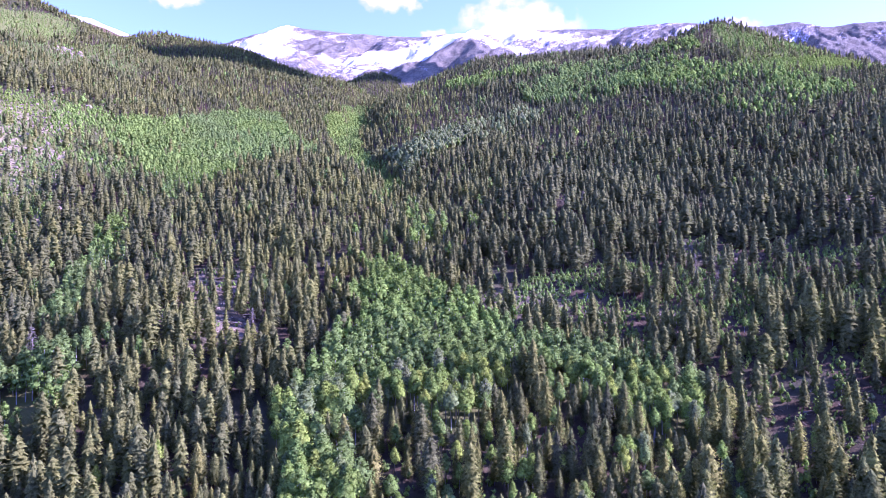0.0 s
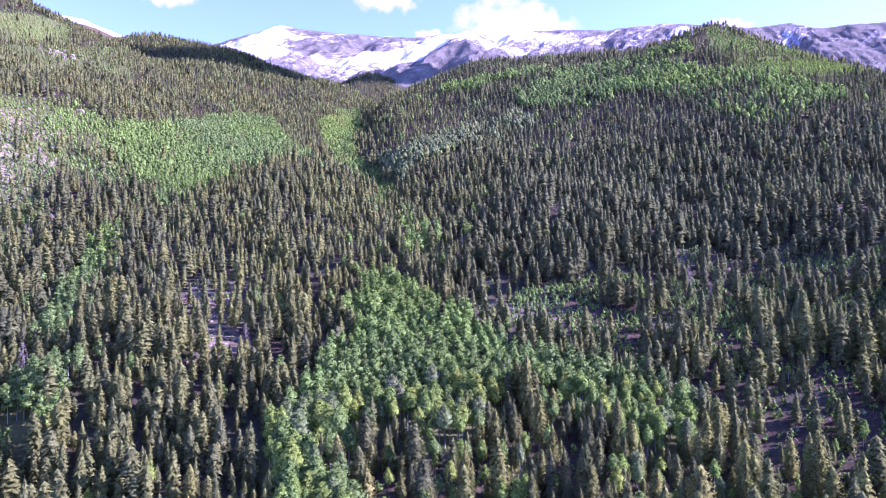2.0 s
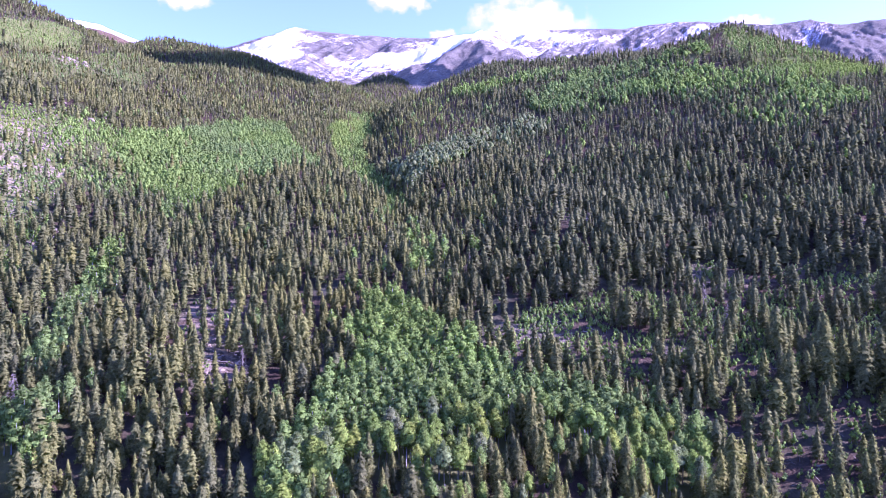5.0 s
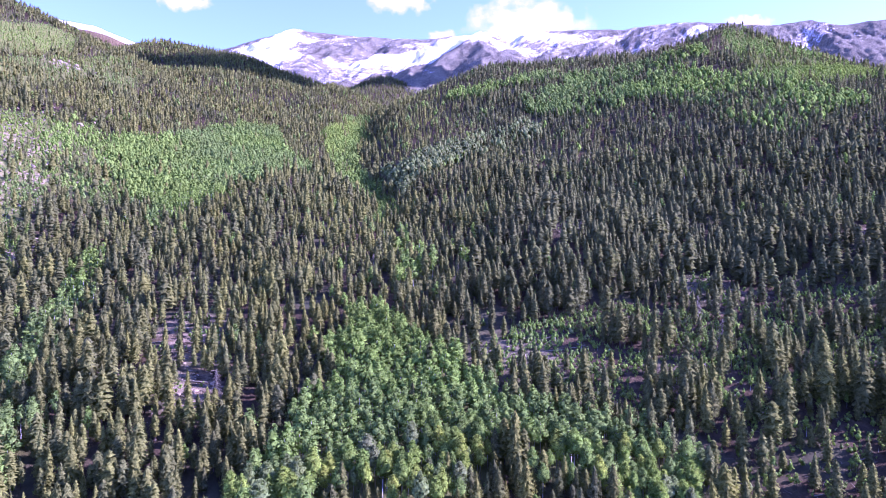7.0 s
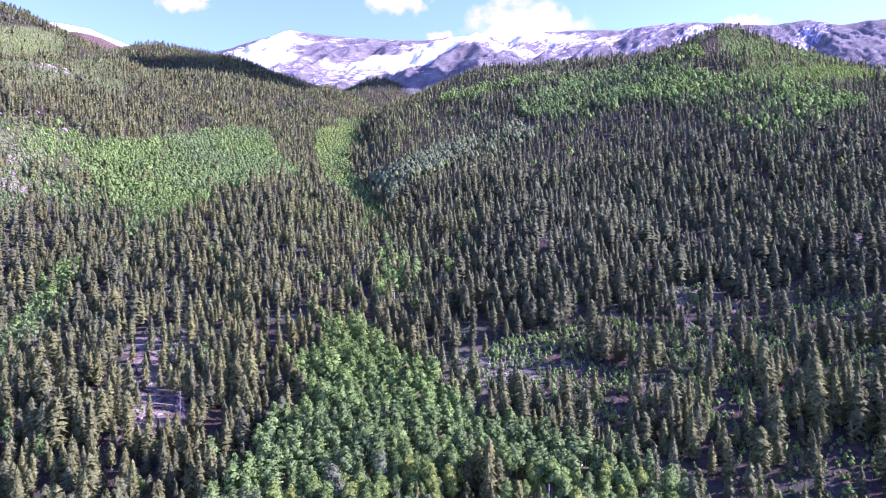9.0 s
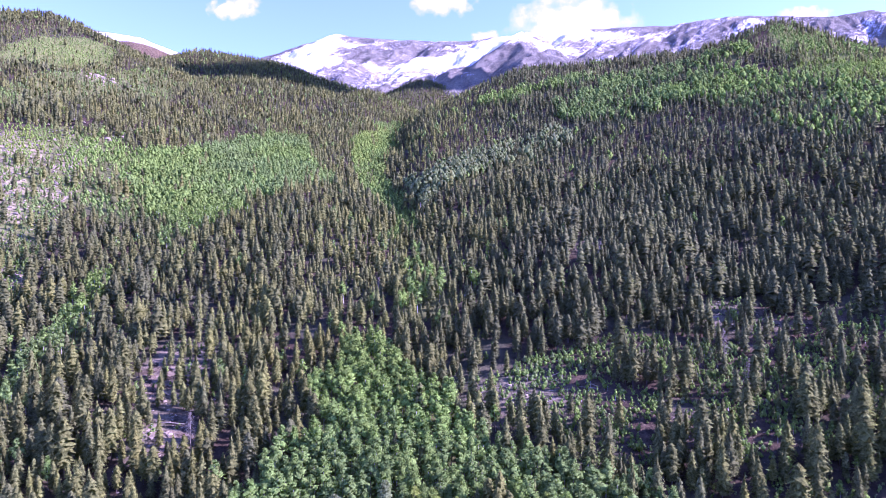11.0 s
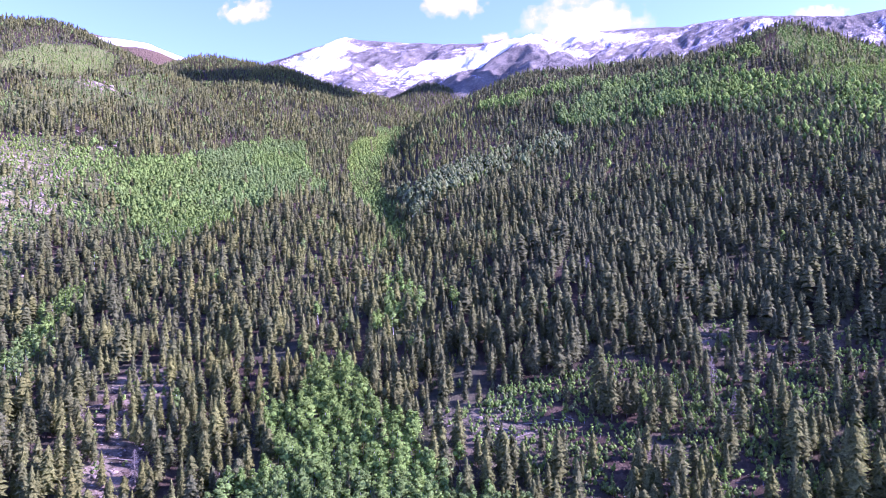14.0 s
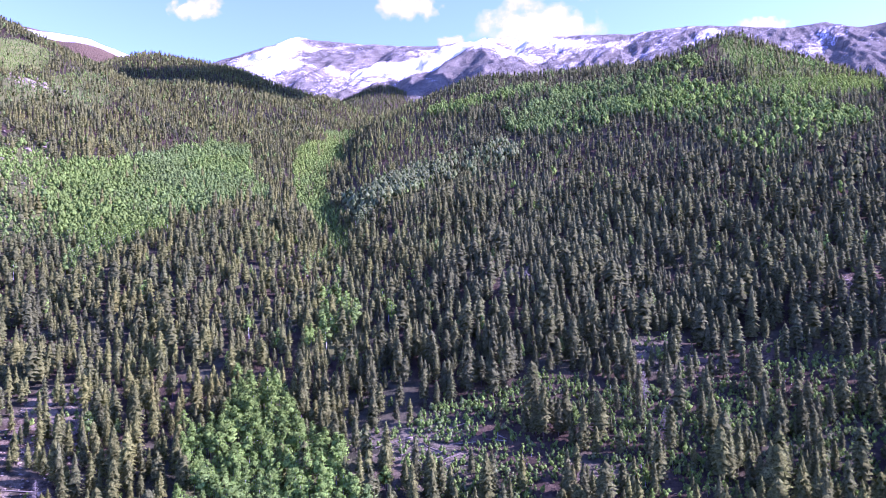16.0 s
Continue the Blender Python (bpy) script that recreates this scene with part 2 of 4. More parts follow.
def ground(x, y):
    """The ground's height: a valley floor that climbs away between two wooded hills."""
    x, y = np.asarray(x, float), np.asarray(y, float)
    off = np.clip(x - (85 - 0.2 * np.clip(y, -300, 1500)), -450, 450)
    z = 37.3 + 0.346 * (np.clip(y, -65, 1150) - 265) + 0.2 * (np.clip(y, 1150, 2200) - 1150) - 0.13 * (np.clip(y, 940, 1150) - 940)
    z = z + 9.5e-5 * np.maximum(off - 40, 0) ** 2 + 9.4e-5 * np.maximum(-off - 60, 0) ** 2
    for crest, slope, rounding in ((RIGHT_HILL, 0.515, 49), (RIGHT_SPUR, 0.6, 80), (LEFT_HILL, 0.493, 19), (BACK_RIDGE, 0.606, 49)):
        z = join(ridge(x, y, crest, slope, rounding), z)
    for kx, ky, high, wide in ((85, 408, 17, 38), (245, 382, 13, 40), (-120, 240, 8, 35), (75, 215, -6, 35)):
        z = z + high * np.exp(-((x - kx) ** 2 + (y - ky) ** 2) / (2 * wide * wide))
    return z - 17.0 * creek_depth(x, y) + 3.0 * (fbm(x, y, 45, 3, 3) - 0.5)


def inside(x, y, outline, ragged=6.0):
    """Which points lie inside an outline whose edge wanders a little."""
    wx = x + ragged * 2 * (fbm(x, y, 28, 11, 2) - 0.5)
    wy = y + ragged * 2.6 * (fbm(x, y, 28, 17, 2) - 0.5)
    hit = np.zeros(x.shape, bool)
    for (ax, ay), (bx, by) in zip(outline, outline[1:] + outline[:1]):
        if ay != by:
            hit ^= ((ay > wy) != (by > wy)) & (wx < (bx - ax) * (wy - ay) / (by - ay) + ax)
    return hit


def mesh_of(name, verts, tris, materials, slots=None, floats=None, smooth=False, normals=None):
    """A mesh from arrays of corners and triangles, with a material slot for each triangle and numbers for each corner."""
    me = bpy.data.meshes.new(name)
    verts, tris = np.ascontiguousarray(verts, np.float32), np.ascontiguousarray(tris, np.int32)
    k = tris.shape[1]
    me.vertices.add(len(verts))
    me.vertices.foreach_set("co", verts.ravel())
    me.loops.add(tris.size)
    me.loops.foreach_set("vertex_index", tris.ravel())
    me.polygons.add(len(tris))
    me.polygons.foreach_set("loop_start", np.arange(0, tris.size, k, dtype=np.int32))
    for m in materials:
        me.materials.append(m)
    if slots is not None:
        me.polygons.foreach_set("material_index", np.ascontiguousarray(slots, np.int32))
    me.update(calc_edges=True)
    me.polygons.foreach_set("use_smooth", np.full(len(tris), smooth))
    for key, values in (floats or {}).items():
        me.attributes.new(key, "FLOAT", "POINT").data.foreach_set("value", np.ascontiguousarray(values, np.float32))
    if normals is not None:
        me.attributes.new("custom_normal", "FLOAT_VECTOR", "POINT").data.foreach_set("vector", np.ascontiguousarray(normals, np.float32).ravel())
        me.update()
    return me


def sheet(name, xs, ys, high, material, floats):
    """A height field over the lines xs and ys."""
    gx, gy = np.meshgrid(xs, ys)
    n, m = gx.shape
    i = np.arange(n * m).reshape(n, m)
    quads = np.stack([i[:-1, :-1], i[:-1, 1:], i[1:, 1:], i[1:, :-1]], -1).reshape(-1, 4)
    verts = np.stack([gx, gy, high(gx, gy)], -1).reshape(-1, 3)
    return new(name, mesh_of(name, verts, quads, [material], None, {k: f(gx, gy).ravel() for k, f in floats.items()}, True))


# open ground and stands, as outlines on the plan
ROCKY_SLOPE = [(-424, 566), (-385, 691), (-352, 641), (-294, 496), (-224, 357), (-243, 324), (-400, 400)]
GRASS_SHOULDER = [(-634, 873), (-665, 972), (-650, 1040), (-578, 1045), (-534, 943), (-538, 845), (-557, 799), (-590, 790)]
SUMMIT = [(-715, 927), (-736, 1034), (-700, 1080), (-618, 1050), (-651, 962), (-636, 876)]
GREEN_BAND = [(-507, 687), (-531, 805), (-517, 936), (-507, 1026), (-436, 963), (-404, 844), (-437, 811), (-447, 740), (-456, 689), (-461, 634)]
HILL_MEADOW = [(381, 922), (445, 955), (510, 890), (560, 800), (470, 740), (383, 707), (358, 747), (372, 858)]
OPEN_LEFT = [(-117, 303), (-113, 329), (-99, 329), (-90, 316), (-86, 292), (-95, 278), (-103, 280)]
OPEN_MIDDLE = [(-120, 268), (-104, 270), (-97, 258), (-110, 254)]
OPEN_FRONT = [(-93, 256), (-76, 266), (-65, 252), (-82, 246)]
LOG_BENCH = [(14, 294), (29, 300), (60, 294), (60, 286), (40, 282), (21, 285)]
SCRUB_NEAR = [(43, 296), (60, 295), (84, 298), (92, 290), (80, 276), (59, 278), (43, 282)]
SCRUB_MIDDLE = [(53, 321), (76, 330), (118, 331), (106, 307), (60, 300)]
SCRUB_RIGHT = [(135, 331), (155, 327), (195, 343), (215, 340), (176, 300), (154, 300), (138, 310)]
SCRUB_HIGH = [(135, 400), (157, 406), (150, 386), (133, 381)]
BARE_LOW = [(90, 281), (109, 285), (103, 275), (92, 274)]
BARE_MIDDLE = [(120, 348), (150, 364), (155, 356), (128, 340)]
VALLEY_STRIP = [(-163, 1033), (-144, 1102), (-115, 1097), (-113, 985), (-101, 847), (-96, 763), (-86, 695), (-69, 643), (-48, 592), (-30, 545), (-27, 518), (-39, 480), (-50, 464), (-47, 504), (-46, 543), (-62, 585), (-86, 627), (-107, 662), (-127, 711), (-131, 766), (-152, 847), (-158, 917), (-138, 953)]
GREEN_CORNER = [(-450, 612), (-412, 622), (-369, 589), (-362, 556), (-400, 536)]
BENCH_RIGHT = [(149, 347), (178, 352), (200, 352), (179, 342), (152, 331), (133, 325)]


STANDS = []


def stand(outline, aspens, cover, size, young=0.0):
    """A stand: its outline, the share of aspens, how closely it is grown, the aspens' height in metres and the share of low young growth."""
    STANDS.append((outline, aspens, cover, size, young))


stand(SUMMIT, 0.3, 0.75, 3.5, 0.5)
stand(GRASS_SHOULDER, 0.9, 0.75, 3.6, 0.6)
stand(GREEN_BAND, 0.62, 0.85, 5.0, 0.2)
stand(ROCKY_SLOPE, 0.55, 0.95, 5.0, 0.35)
stand(GREEN_CORNER, 0.85, 0.9, 5, 0.4)
# the broad grove on the sunny hillside
stand([(-321, 646), (-305, 702), (-286, 785), (-261, 863), (-218, 871), (-201, 808), (-162, 720), (-143, 673), (-128, 672), (-123, 638), (-143, 604), (-170, 571), (-170, 528), (-187, 481), (-191, 446), (-199, 455), (-210, 493), (-226, 500), (-247, 530), (-275, 551), (-297, 578), (-312, 618)], 0.93, 1.0, 9)
stand([(-312, 618), (-297, 578), (-275, 551), (-247, 530), (-226, 500), (-245, 480), (-290, 500), (-330, 550), (-365, 610), (-350, 665), (-321, 646)], 0.66, 0.9, 6.5, 0.2)
stand(VALLEY_STRIP, 0.98, 1.0, 7)
# grey-green aspens at the foot of the shaded hill
PALE_GROVE = [(-62, 640), (-37, 634), (-4, 667), (33, 700), (67, 723), (96, 743), (104, 699), (80, 667), (49, 649), (23, 642), (0, 613), (-19, 583), (-30, 564), (-40, 585)]
stand(PALE_GROVE, 0.7, 1.0, 12)
# bands of aspen between belts of spruce on the shaded hill
stand([(160, 913), (228, 903), (292, 887), (340, 874), (339, 853), (277, 817), (223, 822), (163, 839)], 0.53, 1.0, 11)
stand([(90, 830), (126, 859), (165, 852), (175, 799), (201, 726), (167, 720), (126, 753), (100, 786)], 0.53, 1.0, 11)
stand([(242, 800), (297, 805), (346, 795), (380, 720), (400, 640), (350, 600), (306, 643), (288, 676), (260, 711), (240, 751)], 0.53, 1.0, 11)
stand([(253, 675), (293, 653), (309, 618), (330, 575), (297, 585), (276, 625)], 0.52, 1.0, 11)
stand([(0, 910), (52, 920), (113, 948), (150, 949), (153, 912), (101, 894), (51, 870), (9, 872)], 0.53, 1.0, 11)
stand([(170, 800), (230, 800), (240, 745), (215, 735), (185, 760)], 0.52, 1.0, 11)
stand(HILL_MEADOW, 0.7, 1.0, 6.0, 0.2)
stand([(-24, 404), (-15, 425), (2, 375), (2, 348), (-17, 345)], 0.6, 1.0, 11)
stand([(-185, 351), (-200, 384), (-190, 403), (-168, 340), (-186, 338)], 0.92, 1.0, 10)
stand([(-151, 247), (-173, 296), (-175, 318), (-189, 366), (-178, 374), (-165, 335), (-154, 289), (-132, 229)], 0.75, 0.95, 10)
stand([(-145, 200), (-137, 216), (-126, 226), (-115, 207), (-118, 180), (-120, 150), (-160, 150)], 0.85, 1.0, 12)
stand(SCRUB_MIDDLE, 0.8, 0.8, 4.5, 0.7)
stand([(36, 308), (58, 326), (73, 305), (80, 253), (92, 225), (70, 249), (54, 265), (36, 281), (24, 286)], 0.7, 0.8, 5, 0.7)
stand([(120, 330), (163, 330), (235, 345), (188, 253), (137, 257), (102, 253), (94, 273), (98, 308)], 0.6, 0.9, 5, 0.6)
stand([(84, 229), (111, 249), (181, 244), (140, 172), (100, 176), (90, 203)], 0.45, 0.72, 6, 0.5)
stand(SCRUB_RIGHT, 0.8, 0.8, 4, 0.8)
stand(SCRUB_NEAR, 0.85, 0.7, 4, 0.85)
stand(SCRUB_HIGH, 0.8, 0.8, 4, 0.8)
stand(OPEN_LEFT, 0.3, 0.7, 5, 0.2)
stand(OPEN_MIDDLE, 0.2, 0.45, 5, 0.2)
stand(OPEN_FRONT, 0.2, 0.45, 5, 0.2)
stand(BENCH_RIGHT, 0.5, 0.35, 4, 0.7)
stand(BARE_MIDDLE, 0.4, 0.2, 4, 0.7)
stand(BARE_LOW, 0.4, 0.25, 4, 0.7)
stand(LOG_BENCH, 0.5, 0.2, 4, 0.7)
# the aspen grove in the hollow and its tongues
stand([(-40, 325), (-24, 328), (-10, 305), (11, 278), (22, 268), (39, 258), (60, 252), (75, 233), (86, 212), (82, 199), (65, 198), (58, 209), (49, 220), (38, 220), (22, 219), (14, 207), (3, 202), (-10, 207), (-22, 204), (-35, 221), (-43, 221), (-41, 242), (-34, 256), (-36, 291)], 0.96, 1.05, 11.5)
stand([(-48, 220), (-37, 233), (-26, 206), (-22, 181), (-16, 145), (-42, 145), (-47, 177), (-48, 197)], 0.8, 1.0, 12.5)
stand([(-20, 150), (-14, 196), (-1, 196), (16, 205), (32, 205), (53, 200), (61, 189), (78, 192), (100, 176), (110, 150)], 0.3, 0.9, 9, 0.25)
GAPS = [(82, 404, 6), (243, 384, 8), (38, 290, 6), (-495, 866, 16), (-108, 262, 6), (-78, 256, 6.5), (-98, 300, 6.5), (-104, 318, 4), (137, 352, 5), (165, 342, 5), (99, 279, 4.5)]


def rockiness(x, y):
    r = inside(x, y, ROCKY_SLOPE) * np.clip(4.5 * (fbm(x, y + 0.5 * x, 26, 19, 3) - 0.5), 0, 0.75)
    for outline in (OPEN_LEFT, OPEN_MIDDLE, OPEN_FRONT):
        r = np.maximum(r, inside(x, y, outline, 4) * 0.55)
    for outline in (BENCH_RIGHT, BARE_MIDDLE, BARE_LOW, LOG_BENCH):
        r = np.maximum(r, inside(x, y, outline, 4) * 0.3)
    for kx, ky, wide in ((-495, 866, 20), (85, 411, 9), (243, 384, 14), (96, 270, 9), (38, 288, 12), (-88, 263, 10)):
        r = np.maximum(r, 0.4 * np.exp(-((x - kx) ** 2 + (y - ky) ** 2) / (2 * wide * wide)))
    return r


def grassiness(x, y):
    g = np.maximum(np.maximum(inside(x, y, GRASS_SHOULDER) * 0.95, np.maximum(inside(x, y, GREEN_BAND) * 0.7, inside(x, y, ROCKY_SLOPE) * 0.75)), inside(x, y, HILL_MEADOW) * 1.0)
    for outline, aspens, cover, size, young in STANDS:
        if aspens > 0.5 and young < 0.3:
            g = np.maximum(g, inside(x, y, outline) * 0.6)
    return g


def lines(lo, hi, step, far):
    """Even lines from lo to hi, then ever wider ones out to far on both sides."""
    out, d, mid = [], step, np.arange(lo, hi + 1, step)
    while sum(out) < far - max(abs(lo), abs(hi)):
        d *= 1.35
        out.append(d)
    tail = np.cumsum(out)
    return np.concatenate([lo - tail[::-1], mid, hi + tail])


land = sheet("ground", lines(-1000, 860, 8.5, 4800), lines(100, 1520, 8.5, 4800), ground, M_GROUND, {"rock": rockiness, "grass": grassiness})
tagged(land, "brown forest soil climbing between two wooded hills", "ground", kind="structure")

# the snow range behind the valley
CREST_WEST = [(-1400, 2750, 760), (-1027, 2750, 905), (-863, 2750, 956), (-720, 2750, 991), (-660, 2750, 1011), (-577, 2750, 997), (-435, 2750, 980), (-246, 2750, 967), (-105, 2750, 959), (22, 2750, 973), (150, 2750, 986), (289, 2750, 1000)]
CREST_EAST = [(289, 2750, 1000), (358, 2750, 989), (565, 2750, 996), (703, 2750, 993), (817, 2750, 1009), (976, 2750, 1024), (1134, 2750, 1016), (1358, 2750, 1006), (1492, 2750, 1026), (1558, 2750, 1011), (1625, 2750, 1005), (1731, 2750, 1021), (2300, 2750, 1060)]
SPUR = [(150, 2750, 986), (99, 2450, 869), (-1, 2300, 761), (-94, 2230, 671), (-180, 2150, 598)]
WEST_RIB = [(-660, 2750, 1008), (-560, 2560, 880), (-470, 2400, 740)]
EAST_RIBS = [(976, 2750, 1020), (900, 2520, 880), (820, 2350, 740)]
FAR_RIB = [(1492, 2750, 1022), (1420, 2480, 870), (1340, 2300, 700)]


def range_height(x, y):
    z = ridge(x, y, CREST_WEST, 0.62, 10)
    z = np.maximum(z, ridge(x, y, CREST_EAST, 0.62, 10))
    for rib, slope in ((SPUR, 0.6), (WEST_RIB, 0.62), (EAST_RIBS, 0.6), (FAR_RIB, 0.6)):
        z = join(ridge(x, y, rib, slope, 12), z, 10.0)
    below = np.clip(np.abs(2750 - y) / 130, 0.1, 1)
    gullies = 1 - np.abs(2 * fbm(x + 0.35 * (2750 - y), y * 0.4, 120, 31, 5) - 1)
    crags = 1 - np.abs(2 * fbm(x - 0.3 * y, y * 0.7, 46, 36, 4) - 1)
    return z + below * (np.where(x > 500, 40, 58) * (gullies - 0.75) + 24 * (crags - 0.7)) + 7 * (fbm(x, y, 26, 41, 2) - 0.5)


def range_snow(x, y):
    along, across = 0.75 * x + 0.66 * y, -0.66 * x + 0.75 * y
    streaks = fbm(along * 0.16, across, 44, 53, 4) - 0.5
    s = -0.80 + 0.75 * streaks + 0.25 * (fbm(x, y, 160, 51, 2) - 0.5) - 0.00012 * np.maximum(x - 300, 0) - 0.0009 * np.maximum(2360 - y, 0)
    s = s - 0.16 * np.exp(-((y - 2700) / 45) ** 2) * np.clip((x + 600) / 60, 0, 1) * np.clip((-60 - x) / 80, 0, 1)
    s = s - 0.35 * np.clip((-730 - x) / 60, 0, 1) * np.clip((y - 2600) / 60, 0, 1)
    for kx, ky, wx, wy, lean, gain in ((-668, 2500, 78, 250, 0.05, 0.75), (-400, 2400, 240, 24, -0.3, 0.4), (-60, 2600, 110, 80, 0.5, 0.35), (190, 2690, 190, 60, 0.0, 0.45), (30, 2480, 45, 70, 0.4, 0.4), (-180, 2480, 42, 170, -1.1, 0.3), (80, 2560, 50, 90, 0.3, 0.5), (420, 2620, 140, 110, 0.2, 0.35), (-480, 2450, 110, 90, 0.0, -0.3), (190, 2330, 80, 170, -0.2, 0.5), (-75, 2090, 45, 28, 0.0, 0.55), (-250, 2460, 160, 30, -0.6, 0.35)):
        u, v = x - kx + lean * (y - ky), y - ky
        s = s + gain * np.exp(-(u / wx) ** 2 - (v / wy) ** 2)
    shoulder = np.clip((x + 0.55 * (2750 - y) - 90) / 60, 0, 1) * np.clip((430 - x) / 120, 0, 1) * np.clip((2560 - y) / 60, 0, 1)
    return s - 0.3 * shoulder * np.clip((2420 - y) / 90, 0, 1)


snow_range = sheet("snow_mountain", np.arange(-1420, 2101, 7.0), np.concatenate([np.arange(1800, 2060, 20.0), np.arange(2060, 2830, 6.5)]), range_height, M_ALPINE, {"snow": range_snow})
tagged(snow_range, "grey rock mountain range streaked with melting snow", "mountain", kind="structure")

# the reddish slope with one long snow bank, behind the left hill
TUNDRA_CREST = [(-1500, 1640, 680), (-1112, 1640, 694), (-895, 1640, 650), (-774, 1640, 603), (-690, 1640, 560)]
tundra = sheet("tundra_slope", np.arange(-1500, -519, 7.0), np.arange(1440, 1760, 5.0), lambda x, y: ridge(x, y, TUNDRA_CREST, 0.55, 14) + 4 * (fbm(x, y, 40, 61, 3) - 0.5), M_TUNDRA,
               {"snow": lambda x, y: 1.6 * np.exp(-((1600 + 0.12 * (x + 900) - y + 16 * (fbm(x, y, 40, 66, 3) - 0.5)) / 30.0) ** 4) * np.clip((x + 1100) / 60, 0, 1) * np.clip((-765 - x) / 20, 0, 1) - 1.2})
tagged(tundra, "reddish-brown alpine slope with a long white snow bank", "mountain", kind="structure")

# the dark knoll in the notch of the valley
KNOLL = [(-330, 2100, 560), (-250, 2070, 595), (-205, 2060, 622), (-140, 2090, 600), (-60, 2140, 560)]


def knoll_height(x, y):
    return ridge(x, y, KNOLL, 0.55, 20) + 8 * (fbm(x, y, 40, 71, 3) - 0.5)


knoll = sheet("knoll", np.arange(-700, 401, 11.0), np.arange(1600, 2360, 11.0), knoll_height, M_GROUND, {"rock": lambda x, y: 0.3 + 0 * x, "grass": lambda x, y: 0 * x})
tagged(knoll, "dark wooded knoll closing the head of the valley", "hill", kind="structure")


def cloud(x, y, z, wide, high, seed, label, flat=0.35):
    """A cumulus seen against the sky: a bulging bank whose edge frays out."""
    u, v = np.meshgrid(np.linspace(-1, 1, 60), np.linspace(-1, 1, 40))
    lumps = fbm(u * wide + 900 + 400 * seed, v * high + 700, 0.42 * high, seed, 4)
    reach = np.sqrt(u * u + (np.where(v < 0, v / (1 - flat), v)) ** 2)
    dens = 0.78 - 1.0 * reach + 0.8 * (lumps - 0.5)
    dens = np.where((np.abs(u) > 0.97) | (np.abs(v) > 0.97), -1.0, np.clip(dens, -1, 1))
    bulge = 0.25 * high * np.maximum(0, 1 - reach ** 2) + 0.2 * high * lumps
    i = np.arange(u.size).reshape(u.shape)
    quads = np.stack([i[:-1, :-1], i[:-1, 1:], i[1:, 1:], i[1:, :-1]], -1).reshape(-1, 4)
    verts = np.stack([u * wide, -bulge, v * high], -1).reshape(-1, 3)
    ob = new("cloud", mesh_of("cloud", verts, quads, [M_CLOUD], None, {"puff": dens.ravel()}, True))
    ob.matrix_world = pose(x, y, z)
    return tagged(ob, label, "cloud", "clouds over the range", "structure")


cloud(505, 4300, 1530, 480, 240, 1, "large bright white cumulus behind the snowy crest")
cloud(-1745, 4300, 1715, 210, 120, 2, "small ragged white cloud over the ridge")
cloud(-345, 4300, 1700, 260, 140, 3, "white ragged cloud high over the peak")
cloud(1925, 4300, 1540, 190, 62, 4, "low white cloud bank over the far crest")
cloud(-60, 4350, 1480, 130, 60, 5, "thin white cloud wisp beside the peak")


# clouds added overhead, unseen, to throw shade on the back ridge and the knoll
def shading_cloud(x, y, z, wide, deep, high, along):
    bm = bmesh.new()
    bmesh.ops.create_icosphere(bm, subdivisions=4, radius=1.0)
    for v in bm.verts:
        n = noise.fractal(v.co * 1.6, 0.8, 2.1, 4)
        v.co = Vector((v.co.x * wide, v.co.y * deep, v.co.z * high)) * (1 + 0.22 * n)
    me = bpy.data.meshes.new("cloud")
    bm.to_mesh(me)
    bm.free()
    me.materials.append(M_VAPOUR)
    ob = new("cloud", me)
    ob.matrix_world = pose(x, y, z, 0, 0, along)
    return tagged(ob, "unseen white cloud added high over the valley to cast shade", "cloud", "clouds over the range", "structure")


shade = Vector((-420, 1345, 462)) + TO_SUN * 1500
shading_cloud(*shade, 215, 62, 42, 8)
shade = Vector((-200, 2030, 600)) + TO_SUN * 1700
shading_cloud(*shade, 190, 90, 42, 8)


# ---- kinds of trees: arrays of corners, triangles and slots (0 trunk, 1 foliage), one metre high ----
def tube(path, radii, sides):
    path = np.asarray(path, float)
    a = np.arange(sides) * 2 * math.pi / sides
    ring = np.stack([np.cos(a), np.sin(a), 0 * a], -1)
    v = np.concatenate([p + r * ring for p, r in zip(path, radii)])
    f = []
    for k in range(len(path) - 1):
        for s in range(sides):
            p, q = k * sides + s, k * sides + (s + 1) % sides
            f += [(p, q, q + sides), (p, q + sides, p + sides)]
    return v, np.array(f)


def gather(pieces):
    """Joins (corners, triangles, slot) pieces."""
    v, f, s, n = [], [], [], 0
    for pv, pf, slot in pieces:
        v.append(pv), f.append(np.asarray(pf) + n), s.append(np.full(len(pf), slot))
        n += len(pv)
    return np.concatenate(v), np.concatenate(f), np.concatenate(s)


